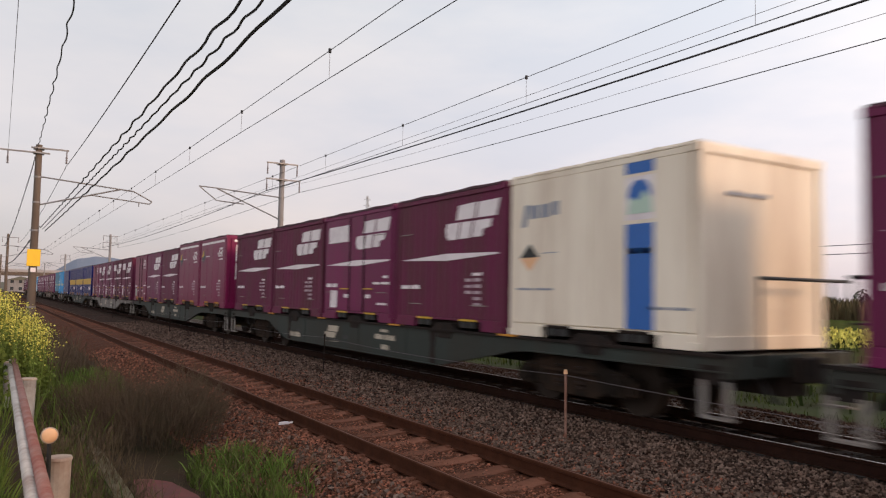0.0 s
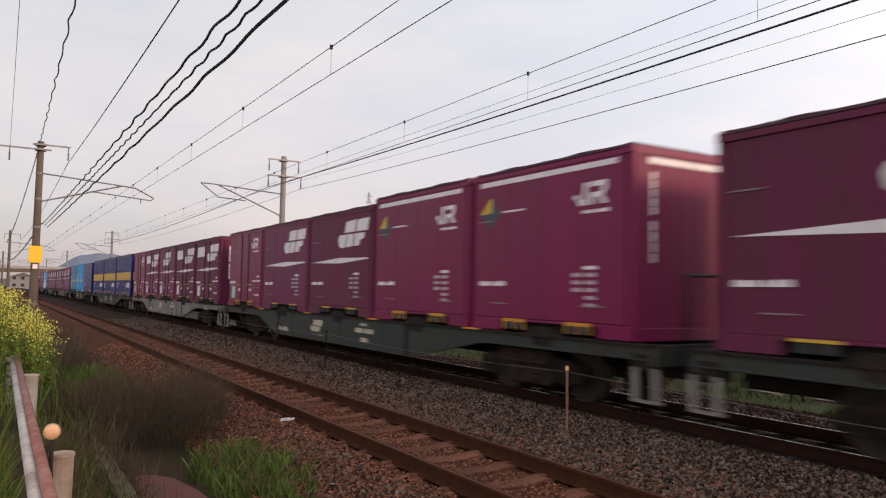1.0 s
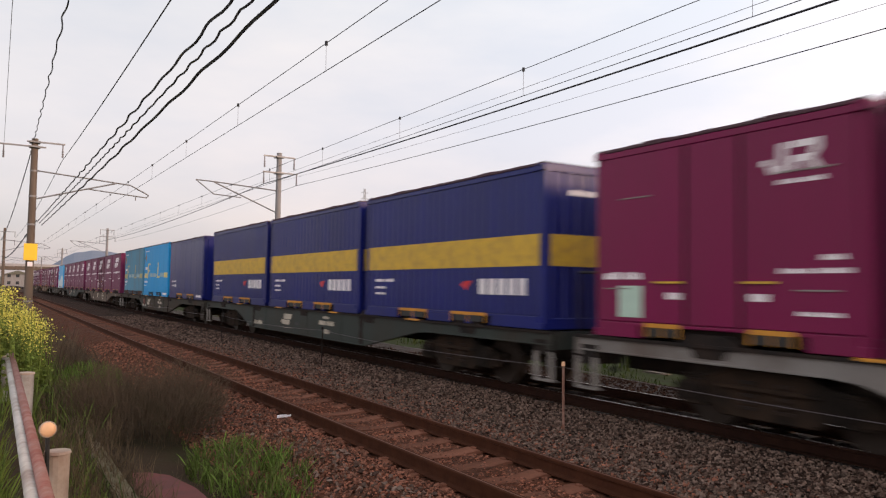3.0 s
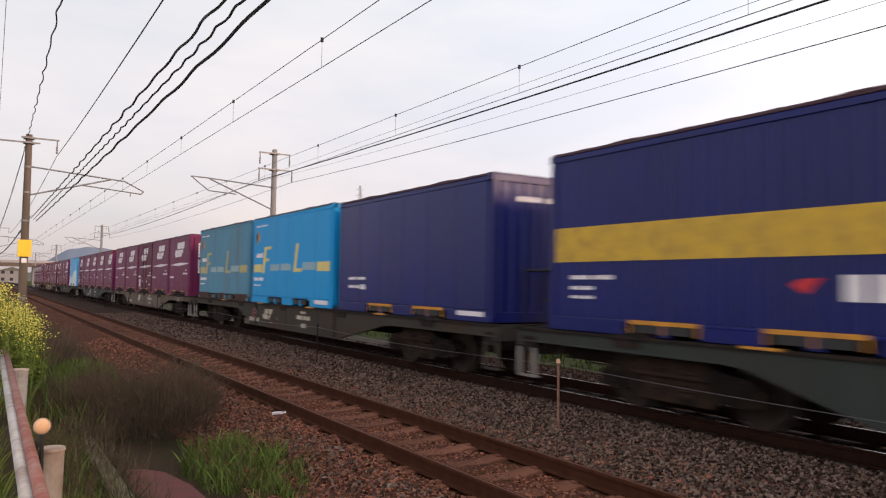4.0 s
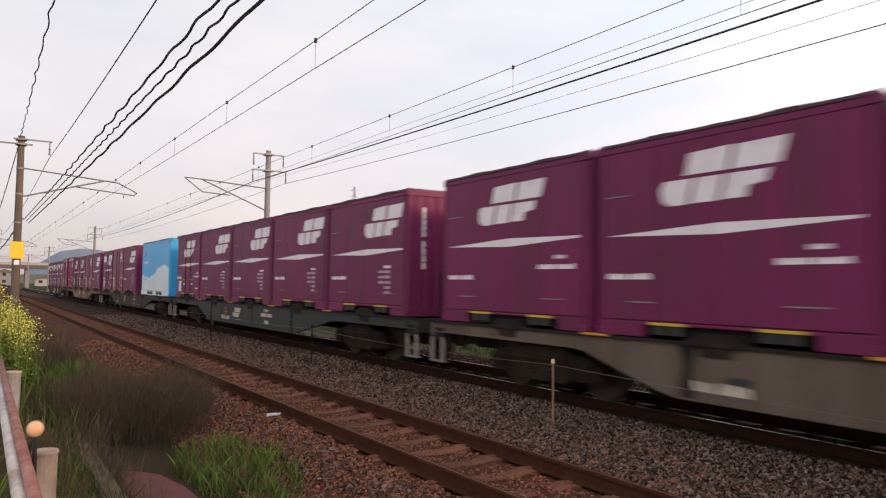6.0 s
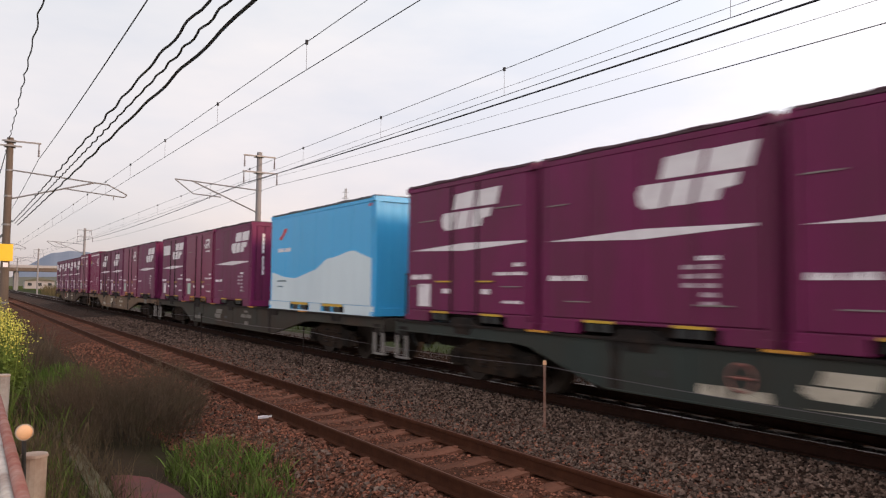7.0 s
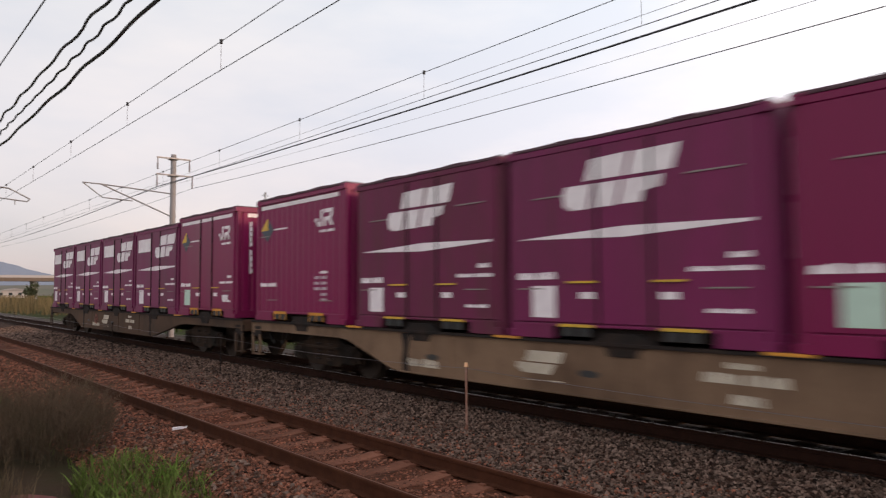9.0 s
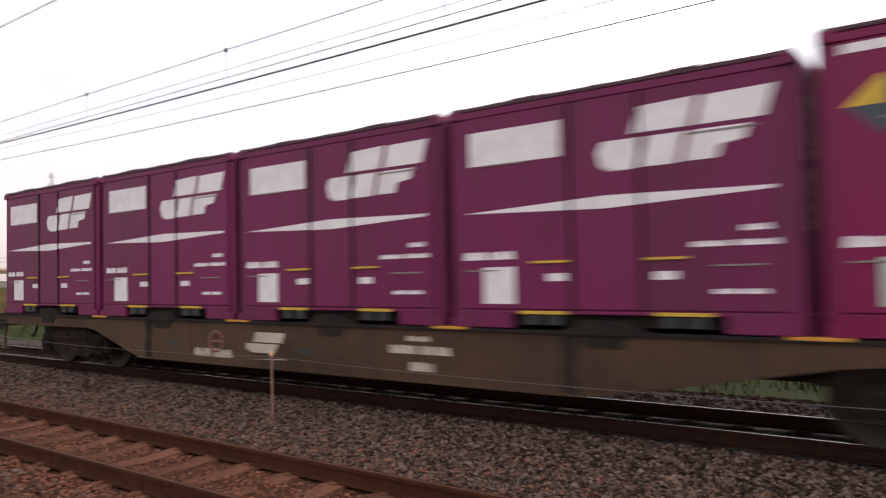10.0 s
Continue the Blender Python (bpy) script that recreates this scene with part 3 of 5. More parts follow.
def freight_logo(root, to3, u, v, w=1.68):
    k = w / 1.68
    s = lambda pts: [(u + a * k, v + b * k) for a, b in pts]
    shapes = [s([(0.14, 0.0), (0.38, 0.0), (0.47, 0.30), (0.06, 0.30), (0.0, 0.2), (0.03, 0.06)]),
              s([(0.44, 0.01), (0.80, 0.01), (0.88, 0.30), (0.53, 0.30)]),
              s([(0.86, 0.02), (1.17, 0.02), (1.21, 0.14), (1.42, 0.17), (1.46, 0.30), (0.94, 0.30)]),
              s([(0.36, 0.345), (0.93, 0.345), (1.0, 0.62), (0.44, 0.60)]),
              s([(0.99, 0.345), (1.59, 0.345), (1.68, 0.62), (1.07, 0.61)])]
    flat("logo", shapes, to3, M["mark"], root, "white slanted block emblem")


def round_logo(root, to3, u, v):
    s = lambda pts: [(u + 0.86 * a, v + b) for a, b in pts]
    shapes = [s([(0.0, 0.10), (0.06, 0.10), (0.12, 0.0), (0.30, 0.0), (0.34, 0.32), (0.24, 0.32), (0.22, 0.08), (0.14, 0.08), (0.10, 0.16), (0.0, 0.16)]),
              s([(0.37, 0.0), (0.46, 0.0), (0.48, 0.10), (0.60, 0.10), (0.66, 0.0), (0.78, 0.0), (0.68, 0.12), (0.76, 0.20), (0.76, 0.32), (0.40, 0.32), (0.39, 0.25), (0.66, 0.25), (0.65, 0.17), (0.39, 0.17)])]
    flat("logo", shapes, to3, M["mark"], root, "white angular emblem")
    flat("lettering", bars(u + 0.18, u + 0.70, v - 0.12, v - 0.055, 7, random.Random(3)), to3, M["mark"], root)


def stripe(root, to3, L):
    flat("stripe", [[(0.18, 1.265), (1.9, 1.215), (L - 0.22, 1.285), (L - 0.22, 1.315), (1.9, 1.345)]], to3, M["mark"], root, "tapered white stripe")


def end_marks(root, L, h, rng):
    to3 = lambda u, v, d: (u - 1.225, -L / 2 + 0.018 - d, v)
    shapes = [[(a, v) for v, a in q] for q in bars(h - 1.55, h - 0.34, 0.34, 0.43, 9, rng)]
    flat("lettering", shapes, to3, M["mark"], root)
    return to3


def door_marks(root, to3, rng, doc="mark"):
    flat("lettering", bars(0.18, 0.84, 0.73, 0.85, 5, rng), to3, M["mark"], root)
    flat("document_holder", [rect(0.44, 0.84, 0.26, 0.66)], to3, M[doc], root, "pale paper label")
    flat("notice", [rect(1.24, 1.46, 0.50, 0.58)], to3, M["mark"], root)
    flat("notice", [rect(2.40, 2.62, 0.50, 0.58)], to3, M["mark"], root)
    flat("door_bar", [rect(1.05, 1.49, 0.69, 0.715)], to3, M["yellow"], root, "yellow lever", 0.03)
    flat("door_bar", [rect(2.31, 2.72, 0.69, 0.715)], to3, M["yellow"], root, "yellow lever", 0.03)
    flat("lettering", bars(2.76, 3.52, 0.79, 0.86, 11, rng), to3, M["mark"], root)
    flat("lettering", bars(3.22, 3.46, 0.92, 1.0, 3, rng), to3, M["mark"], root)
    flat("lettering", bars(2.96, 3.42, 0.36, 0.42, 6, rng), to3, M["mark"], root)
    for u0, u1, v in ((0.46, 0.98, 1.775), (2.74, 3.36, 1.845), (2.94, 3.40, 0.615), (0.20, 0.62, 0.615)):
        flat("tie_bar", [rect(u0, u1, v, v + 0.016)], to3, M["pale_steel"], root, "thin worn tie bar", 0.012)


def plain_marks(root, to3, rng, wide=False):
    flat("lettering", bars(0.20, 0.92, 0.70, 0.80, 6, rng), to3, M["mark"], root)
    for u0, u1, v in ((0.55, 0.98, 0.42), (2.72, 3.20, 0.42), (0.16, 0.60, 1.76)):
        flat("tie_bar", [rect(u0, u1, v, v + 0.016)], to3, M["pale_steel"], root, "thin worn tie bar", 0.012)
    if wide:
        flat("lettering", bars(2.98, 3.20, 1.00, 1.07, 3, rng), to3, M["mark"], root)
        flat("lettering", bars(2.62, 3.40, 0.85, 0.94, 8, rng), to3, M["mark"], root)
    else:
        flat("lettering", bars(2.76, 3.04, 0.93, 1.00, 4, rng), to3, M["mark"], root)
        for i in range(5):
            v = 0.83 - 0.105 * i
            flat("lettering", bars(2.80, 3.01, v, v + 0.075, 3, rng), to3, M["mark_soft"], root)
            if i < 3:
                flat("lettering", bars(2.54, 2.73, v, v + 0.075, 3, rng), to3, M["mark_soft"], root)


def freight_rect(paint="maroon"):
    c = container(L12, 2.46, paint, "door", "weathered maroon freight container with white panel and slanted emblem", F12)
    to3, rng = skin(L12, "door"), random.Random(11)
    flat("white_panel", [rect(0.28, 1.42, 1.79, 2.17)], to3, M["mark"], c, "blank white rectangle")
    freight_logo(c, to3, 1.84, 1.58)
    stripe(c, to3, L12)
    door_marks(c, to3, rng)
    end_marks(c, L12, 2.46, rng)
    return c


def freight_door(at=0.98, paint="maroon"):
    c = container(L12, 2.46, paint, "door", "maroon freight container with side doors and slanted emblem", F12)
    to3, rng = skin(L12, "door"), random.Random(12)
    freight_logo(c, to3, at, 1.58)
    stripe(c, to3, L12)
    door_marks(c, to3, rng)
    end_marks(c, L12, 2.46, rng)
    return c


def freight_plain(style="panel", at=1.85, paint="maroon"):
    c = container(L12, 2.46, paint, style, "maroon freight container with plain side and slanted emblem" if style == "panel" else "maroon corrugated freight container with slanted emblem", F12)
    to3, rng = skin(L12, style), random.Random(13)
    freight_logo(c, to3, at, 1.58)
    stripe(c, to3, L12)
    plain_marks(c, to3, rng, at < 1.5)
    e3 = end_marks(c, L12, 2.46, rng)
    flat("logo", [[(1.85, 1.80), (2.25, 1.80), (2.33, 2.05), (1.93, 2.05)]], e3, M["mark"], c, "small white slanted emblem")
    return c


def red_tall(style):
    c = container(L12, 2.57, "red", style, "newer dark red freight container with white top band", F12)
    to3, rng = skin(L12, style), random.Random(14)
    if style == "door":
        flat("top_band", [rect(0.2, 1.47, 2.34, 2.42), rect(1.58, 2.22, 2.34, 2.42), rect(2.34, 3.45, 2.34, 2.42)], to3, M["mark"], c, "white band")
        u = 2.68
        door_marks(c, to3, rng, "green_mark")
        flat("notice", [rect(2.93, 3.26, 0.40, 0.53)], to3, M["mark"], c)
    else:
        flat("top_band", [rect(0.2, 3.42, 2.34, 2.42)], to3, M["mark"], c, "white band")
        u = 2.56
        plain_marks(c, to3, rng)
    round_logo(c, to3, u, 1.83)
    cu, cv = 0.50, 1.89
    flat("warning_diamond", [[(cu - 0.28, cv), (cu, cv - 0.25), (cu + 0.28, cv), (cu + 0.03, cv + 0.24), (cu + 0.03, cv)]], to3, M["slate"], c, "dark slate quarters")
    flat("warning_diamond", [[(cu - 0.30, cv + 0.004), (cu + 0.028, cv + 0.004), (cu + 0.028, cv + 0.25), (cu - 0.02, cv + 0.25)]], to3, M["yellow"], c, "yellow quarter")
    flat("lettering", [rect(0.82, 1.40, 1.88, 1.91)], to3, M["mark"], c)
    e3 = end_marks(c, L12, 2.57, rng)
    flat("top_band", [rect(0.30, 2.2, 2.33, 2.42)], e3, M["mark"], c, "white band")
    return c


def red_door():
    c = container(L12, 2.46, "red", "door", "dark red freight container with side doors and angular emblem", F12)
    to3, rng = skin(L12, "door"), random.Random(15)
    round_logo(c, to3, 2.56, 1.84)
    door_marks(c, to3, rng, "green_mark")
    end_marks(c, L12, 2.46, rng)
    return c


def white_box():
    c = container(L12, 2.47, "white_box", "panel", "cream-white freight container with a blue vertical stripe", F12)
    to3, rng = skin(L12, "panel"), random.Random(16)
    flat("blue_stripe", [rect(2.52, 3.0, 2.20, 2.345)], to3, M["blue_mark"], c, "blue block")
    flat("blue_stripe", [rect(2.52, 3.0, 0.21, 1.55)], to3, M["blue_mark"], c, "blue block")
    flat("logo_ground", [rect(2.52, 3.0, 1.60, 2.16)], to3, M["mark"], c, "white ground of the emblem", 0.002)
    flat("logo", [round_pts(2.76, 1.92, 0.20)], to3, M["blue_mark"], c, "blue round emblem")
    flat("logo", [[(2.56, 1.68), (2.98, 1.68), (2.96, 1.86), (2.84, 1.98), (2.74, 1.84), (2.60, 1.90)]], to3, M["green_mark"], c, "pale green landscape shape", 0.007)
    flat("lettering", bars(2.55, 2.97, 1.16, 1.26, 6, rng), to3, M["pale"], c)
    flat("warning_diamond", [[(0.28, 1.19), (0.51, 0.98), (0.73, 1.19)]], to3, M["orange"], c, "orange lower half")
    flat("warning_diamond", [[(0.28, 1.19), (0.73, 1.19), (0.51, 1.40)]], to3, M["black"], c, "black upper half")
    flat("logo", [[(0.30, 1.66), (0.42, 1.66), (0.50, 2.0), (0.38, 2.0)], rect(0.5, 0.72, 1.78, 1.98), rect(0.76, 0.98, 1.78, 1.98), rect(1.02, 1.18, 1.80, 2.0)], to3, M["grey_mark"], c, "grey-blue blocks")
    flat("lettering", bars(0.2, 1.06, 0.69, 0.74, 12, rng), to3, M["grey_mark"], c)
    flat("lettering", bars(0.78, 1.15, 1.24, 1.26, 4, rng), to3, M["grey_mark"], c)
    flat("lettering", bars(2.92, 3.58, 0.46, 0.51, 9, rng), to3, M["grey_mark"], c)
    e3 = lambda u, v, d: (u - 1.225, -L12 / 2 + 0.018 - d, v)
    flat("lettering", bars(0.5, 1.3, 1.86, 1.93, 10, rng), e3, M["grey_mark"], c)
    return c


def navy_yellow():
    c = container(L20, 2.50, "navy", "rib", "navy blue long freight container with broad yellow band", F20)
    to3, rng = skin(L20, "rib"), random.Random(17)
    flat("yellow_band", [rect(0.12, L20 - 0.12, 0.95, 1.43)], to3, M["yellow"], c, "broad yellow band")
    for q in ((0.45, 1.27, 0.70, 0.78, 10), (0.45, 0.9, 0.56, 0.63, 5), (0.45, 0.9, 0.44, 0.50, 5)):
        flat("lettering", bars(*q, rng), to3, M["mark"], c)
    flat("logo", [[(3.78, 0.66), (3.95, 0.56), (4.12, 0.73), (3.9, 0.72)]], to3, M["red_mark"], c, "small red swoosh")
    for i in range(5):
        flat("lettering", [rect(4.34 + 0.27 * i, 4.54 + 0.27 * i, 0.50, 0.76)], to3, M["mark"], c)
    e3 = lambda u, v, d: (u - 1.225, -L20 / 2 + 0.018 - d, v)
    flat("yellow_band", [rect(0.12, 2.33, 0.95, 1.43)], e3, M["yellow"], c, "broad yellow band")
    flat("lettering", bars(0.5, 1.7, 2.02, 2.14, 9, rng), e3, M["mark"], c)
    return c


def navy_plain():
    c = container(L20, 2.45, "navy", "panel", "plain navy blue long freight container", F20)
    to3, rng = skin(L20, "panel"), random.Random(18)
    for q in ((0.55, 1.39, 0.68, 0.76, 8), (0.55, 1.08, 0.5, 0.58, 5), (1.12, 1.4, 0.46, 0.62, 2)):
        flat("lettering", bars(*q, rng), to3, M["mark"], c)
    flat("notice", [rect(5.05, 5.85, 0.09, 0.17)], side(L20, -1.222), M["mark"], c)
    e3 = lambda u, v, d: (u - 1.225, -L20 / 2 + 0.018 - d, v)
    flat("lettering", bars(0.5, 1.7, 2.0, 2.12, 9, rng), e3, M["mark"], c)
    return c


def blue_liner(mat, label):
    c = container(L20, 2.50, mat, "panel", label, F20)
    to3, rng = skin(L20, "panel"), random.Random(19)
    letter_f = [(0.92, 0.86), (1.12, 0.86), (1.20, 1.20), (1.50, 1.20), (1.52, 1.28), (1.22, 1.28), (1.28, 1.54), (1.66, 1.54), (1.68, 1.62), (1.10, 1.62)]
    letter_l = [(3.48, 0.88), (4.08, 0.88), (4.10, 0.97), (3.68, 0.97), (3.84, 1.62), (3.66, 1.62)]
    for q in (rect(0.16, 0.88, 0.89, 1.12), rect(5.12, 5.92, 0.89, 1.12), letter_f, letter_l):
        flat("lettering", [q], to3, M["pale_yellow" if mat == "sky_blue" else "dull_yellow"], c, "pale yellow slanted blocks")
    for a, b, k in ((1.62, 3.30, 6), (4.14, 5.02, 4)):
        flat("lettering", bars(a, b, 0.90, 1.16, k, rng), to3, M["faint_yellow"], c, "faint pale outlined blocks")
    flat("lettering", bars(0.30, 1.30, 2.22, 2.28, 9, rng), to3, M["mark"], c)
    flat("warning_diamond", [[(0.26, 1.92), (0.46, 1.70), (0.46, 2.14)]], to3, M["black"], c, "black half")
    flat("warning_diamond", [[(0.46, 1.70), (0.66, 1.92), (0.46, 2.14)]], to3, M["ochre"], c, "dark orange half")
    for q in ((0.2, 1.05, 0.63, 0.76, 9), (0.2, 0.8, 0.48, 0.54, 7), (0.37, 0.98, 1.30, 1.48, 4)):
        flat("lettering", bars(*q, rng), to3, M["mark"], c)
    if mat == "dull_blue":
        flat("bottom_rail", [rect(0.0, L20, 0.0, 0.03), rect(0.0, 1.5, 0.03, 0.21), rect(2.74, 3.42, 0.03, 0.21), rect(4.66, L20, 0.03, 0.21)], side(L20, -1.2215), M["rust_rail"], c, "rusty brown bottom rail", 0.003)
    else:
        flat("notice", [rect(5.03, 5.86, 0.08, 0.18)], side(L20, -1.222), M["mark"], c)
    return c


def cyan_wave():
    c = container(L20, 2.47, "cyan", "panel", "light blue long freight container with a white wave", F20)
    to3, rng = skin(L20, "panel"), random.Random(20)

    def wave(u):
        knots = ((0.13, 0.96), (1.0, 0.83), (1.81, 0.79), (2.86, 0.96), (3.87, 1.24), (5.08, 1.37), (5.95, 1.17))
        for (a, p), (b, q) in zip(knots, knots[1:]):
            if u <= b:
                k = (u - a) / (b - a)
                k = k * k * (3 - 2 * k) if a > 2 and b < 5.5 else k
                return p + (q - p) * k
        return 1.17
    us = [0.14 + (L20 - 0.28) * i / 48 for i in range(49)]
    bm = bmesh.new()
    for a, b in zip(us, us[1:]):
        prism(bm, [(a, 0.21), (b, 0.21), (b, wave(b)), (a, wave(a))], to3, 0.004)
    part("wave", bm, M["pale"], c, "white wave-shaped lower half")
    flat("bottom_rail", [rect(0.0, L20, 0.0, 0.03), rect(0.0, 1.5, 0.03, 0.20), rect(2.74, 3.42, 0.03, 0.20), rect(4.66, L20, 0.03, 0.20)], side(L20, -1.2215), M["pale"], c, "pale bottom rail", 0.003)
    flat("logo", [[(0.6, 1.82), (0.8, 1.78), (1.22, 2.06), (1.0, 2.08), (0.85, 1.95)]], to3, M["red_mark"], c, "small red swoosh")
    flat("lettering", bars(0.55, 1.45, 1.46, 1.60, 5, rng), to3, M["mark"], c)
    for q in ((0.57, 1.2, 0.70, 0.76, 8), (0.57, 0.95, 0.56, 0.61, 5)):
        flat("lettering", bars(*q, rng), to3, M["dull_blue"], c)
    flat("notice", [rect(5.78, 5.9, 2.26, 2.32)], to3, M["red_mark"], c)
    return c


# ---- wagons ----


def wagon(mat, label, ring):
    """A flat container wagon: fish-bellied side sills, deck, two bogies, steps, couplers."""
    root = tagged(new("container_wagon"), label, "freight wagon", group="wagons of the train")
    z0 = DECK - 0.02
    low, half = FAR_Z + 0.31, 9.95
    belly = 2.5 if mat == "wagon_black" and ring else 4.4
    outline = [(-half, z0), (-half, z0 - 0.20), (-6.3, z0 - 0.21), (-5.95, z0 - 0.24), (-3.75, low + 0.02), (-3.55, low),
               (belly, low), (belly + 0.2, low + 0.03), (belly + 1.55, z0 - 0.24), (belly + 1.9, z0 - 0.21), (half, z0 - 0.20), (half, z0)]
    for sx in (-1, 1):
        bm = bmesh.new()
        prism(bm, outline, lambda u, v, d: (sx * (1.19 - d), u, v), 0.03)
        sill = part("side_sill", bm, M[mat], root)
        bm = bmesh.new()
        box(bm, sx * 1.225, sx * 1.10, -half, half, z0 - 0.03, z0 + 0.008)
        part("sill_flange", bm, M["dark_steel"], sill)
        bm = bmesh.new()
        for (a, p), (b, q) in zip(outline[1:-1], outline[2:-1]):
            if b - a > 0.5 or abs(p - q) > 0.1:
                prism(bm, [(a, p), (b, q), (b, q + 0.02), (a, p + 0.02)], lambda u, v, d: (sx * (1.215 - d), u, v), 0.10)
        part("lower_flange", bm, M[mat], sill)
        for y in (-2.4, belly - 1.3, -0.2):
            bm = bmesh.new()
            box(bm, sx * 1.20, sx * 1.10, y - 0.03, y + 0.03, low + 0.05, z0 - 0.05)
            part("stiffener", bm, M[mat], sill)
        for y in (-3.45, belly - 0.15):
            bm = bmesh.new()
            prism(bm, [(y - 0.10, low + 0.02), (y + 0.07, low + 0.03), (y + 0.09, low + 0.2), (y + 0.05, low + 0.36), (y + 0.12, z0 - 0.04), (y - 0.13, z0 - 0.04), (y - 0.06, low + 0.3)],
                  lambda u, v, d: (sx * (1.18 + d), u, v), 0.016)
            part("gusset", bm, M["dark_steel"], sill, "oil-dark gusset plate")
        for i in range(5):
            y = 7.70 - 3.85 * i
            bm = bmesh.new()
            prism(bm, [(y - 0.46, z0), (y - 0.26, z0 + 0.12), (y + 0.26, z0 + 0.12), (y + 0.46, z0), (y + 0.24, z0 - 0.06), (y + 0.20, z0 - 0.15), (y - 0.20, z0 - 0.15), (y - 0.24, z0 - 0.06)],
                  lambda u, v, d: (sx * (1.10 + d), u, v), 0.105)
            part("container_lock", bm, M["dark_steel"], root)
    bm = bmesh.new()
    box(bm, -0.22, 0.22, -half, half, z0 - 0.5, z0 - 0.04)
    for i in range(13):
        y = -9.2 + 18.4 * i / 12
        box(bm, -1.15, 1.15, y - 0.07, y + 0.07, z0 - 0.2, z0 - 0.02)
    part("centre_frame", bm, M["dark_steel"], root)
    bm = bmesh.new()
    box(bm, -1.12, 1.12, -half + 0.05, half - 0.05, z0 - 0.06, z0 - 0.03)
    part("deck", bm, M["dark_steel"], root)
    to3 = lambda u, v, d: (-1.19 - d, 9.56 - u, DECK + v)
    rng = random.Random(ring + 40)
    paint = M["mark_worn" if mat in ("wagon_black", "wagon_brown") and not ring else "mark_dull"]
    lg = [[(7.95, -0.46), (8.42, -0.46), (8.52, -0.33), (7.82, -0.33)], [(7.98, -0.31), (8.60, -0.31), (8.66, -0.17), (8.05, -0.17)], [(7.82, -0.40), (7.95, -0.46), (7.98, -0.33), (7.85, -0.33)]]
    flat("logo", lg, to3, paint, root, "white slanted block emblem")
    flat("logo_line", [[(7.80, -0.56), (8.65, -0.54), (8.65, -0.525)]], to3, paint, root)
    flat("lettering", bars(6.58, 7.5, -0.58, -0.42, 5, rng) if ring % 2 else bars(5.3, 6.15, -0.58, -0.42, 5, rng), to3, paint, root)
    for q in ((10.58, 11.5, -0.36, -0.22, 8), (10.9, 11.25, -0.56, -0.42, 4), (10.85, 11.2, -0.2, -0.12, 4)):
        flat("lettering", bars(*q, rng), to3, paint, root)
    if mat in ("wagon_grey", "wagon_dusty", "wagon_tan"):
        flat("notice", [rect(17.1, 17.6, -0.26, -0.08)], lambda u, v, d: (-1.215 - d, 9.56 - u, DECK + v), M["pale_steel" if mat == "wagon_grey" else "mark_worn"], root, "pale worn plate")
    for i in range(1, 5):
        y = -9.63 + 3.85 * i
        bm = bmesh.new()
        box(bm, -1.229, -1.13, y - 0.26, y + 0.22, z0 - 0.012, z0 + 0.020)
        part("lock_pad", bm, M["ochre"], root, "yellow-edged lock pad", bevel=0.004)
    for u in (9.05, 6.0):
        # The sill is uncut; a black oval carries the slot's inner shade.
        flat("slot", [[(u + 0.16 * math.cos(k * math.tau / 12), -0.40 + 0.045 * math.sin(k * math.tau / 12)) for k in range(12)]], to3, M["black"], root, "flat black oval standing for a shaded slot", 0.003)
    if ring:
        hub = (-1.22, 2.4, DECK - 0.33)
        rim = [(hub[0], hub[1] + 0.15 * math.cos(k * math.tau / 18), hub[2] + 0.15 * math.sin(k * math.tau / 18)) for k in range(19)]
        wheel = tagged(wire("handbrake_wheel", rim, 0.016, M["rust_pipe"], root, 6), "rusty orange handwheel")
        bm = bmesh.new()
        tube(bm, (hub[0], 2.25, hub[2]), (hub[0], 2.55, hub[2]), 0.012, n=6)
        part("spoke", bm, M["rust_pipe"], wheel)
        bm = bmesh.new()
        tube(bm, (-1.17, 2.4, hub[2]), (-1.225, 2.4, hub[2]), 0.03, n=8)
        part("hub", bm, M["rust_pipe"], wheel)
    for sy in (-1, 1):
        bogie = new("bogie")
        bogie.parent = root
        bogie.location = (0, sy * 7.1, FAR_Z)
        for sx in (-1, 1):
            bm = bmesh.new()
            pts = [(-1.25, 0.48), (-1.25, 0.30), (-0.72, 0.30), (-0.55, 0.20), (0.55, 0.20), (0.72, 0.30), (1.25, 0.30), (1.25, 0.48),
                   (1.05, 0.60), (0.75, 0.62), (0.45, 0.74), (-0.45, 0.74), (-0.75, 0.62), (-1.05, 0.60)]
            prism(bm, pts, lambda u, v, d: (sx * (0.92 + d), u, v), 0.10)
            part("side_frame", bm, M["bogie"], bogie, bevel=0.01)
            for q in (-0.95, 0.95):
                bm = bmesh.new()
                box(bm, sx * 0.90, sx * 1.07, q - 0.15, q + 0.15, 0.27, 0.57)
                tube(bm, (sx * 1.05, q, 0.43), (sx * 1.10, q, 0.43), 0.10, n=12)
                part("axle_box", bm, M["bogie"], bogie, bevel=0.012)
            for q in (-0.22, 0.22):
                bm = bmesh.new()
                for i in range(5):
                    tube(bm, (sx * 0.99, q, 0.30 + 0.07 * i), (sx * 0.99, q, 0.335 + 0.07 * i), 0.10 if i % 2 else 0.085, n=10)
                part("spring", bm, M["dark_steel"], bogie)
            bm = bmesh.new()
            box(bm, sx * 1.06, sx * 1.09, -0.6, 0.6, 0.52, 0.56)
            part("brake_beam", bm, M["bogie"], bogie)
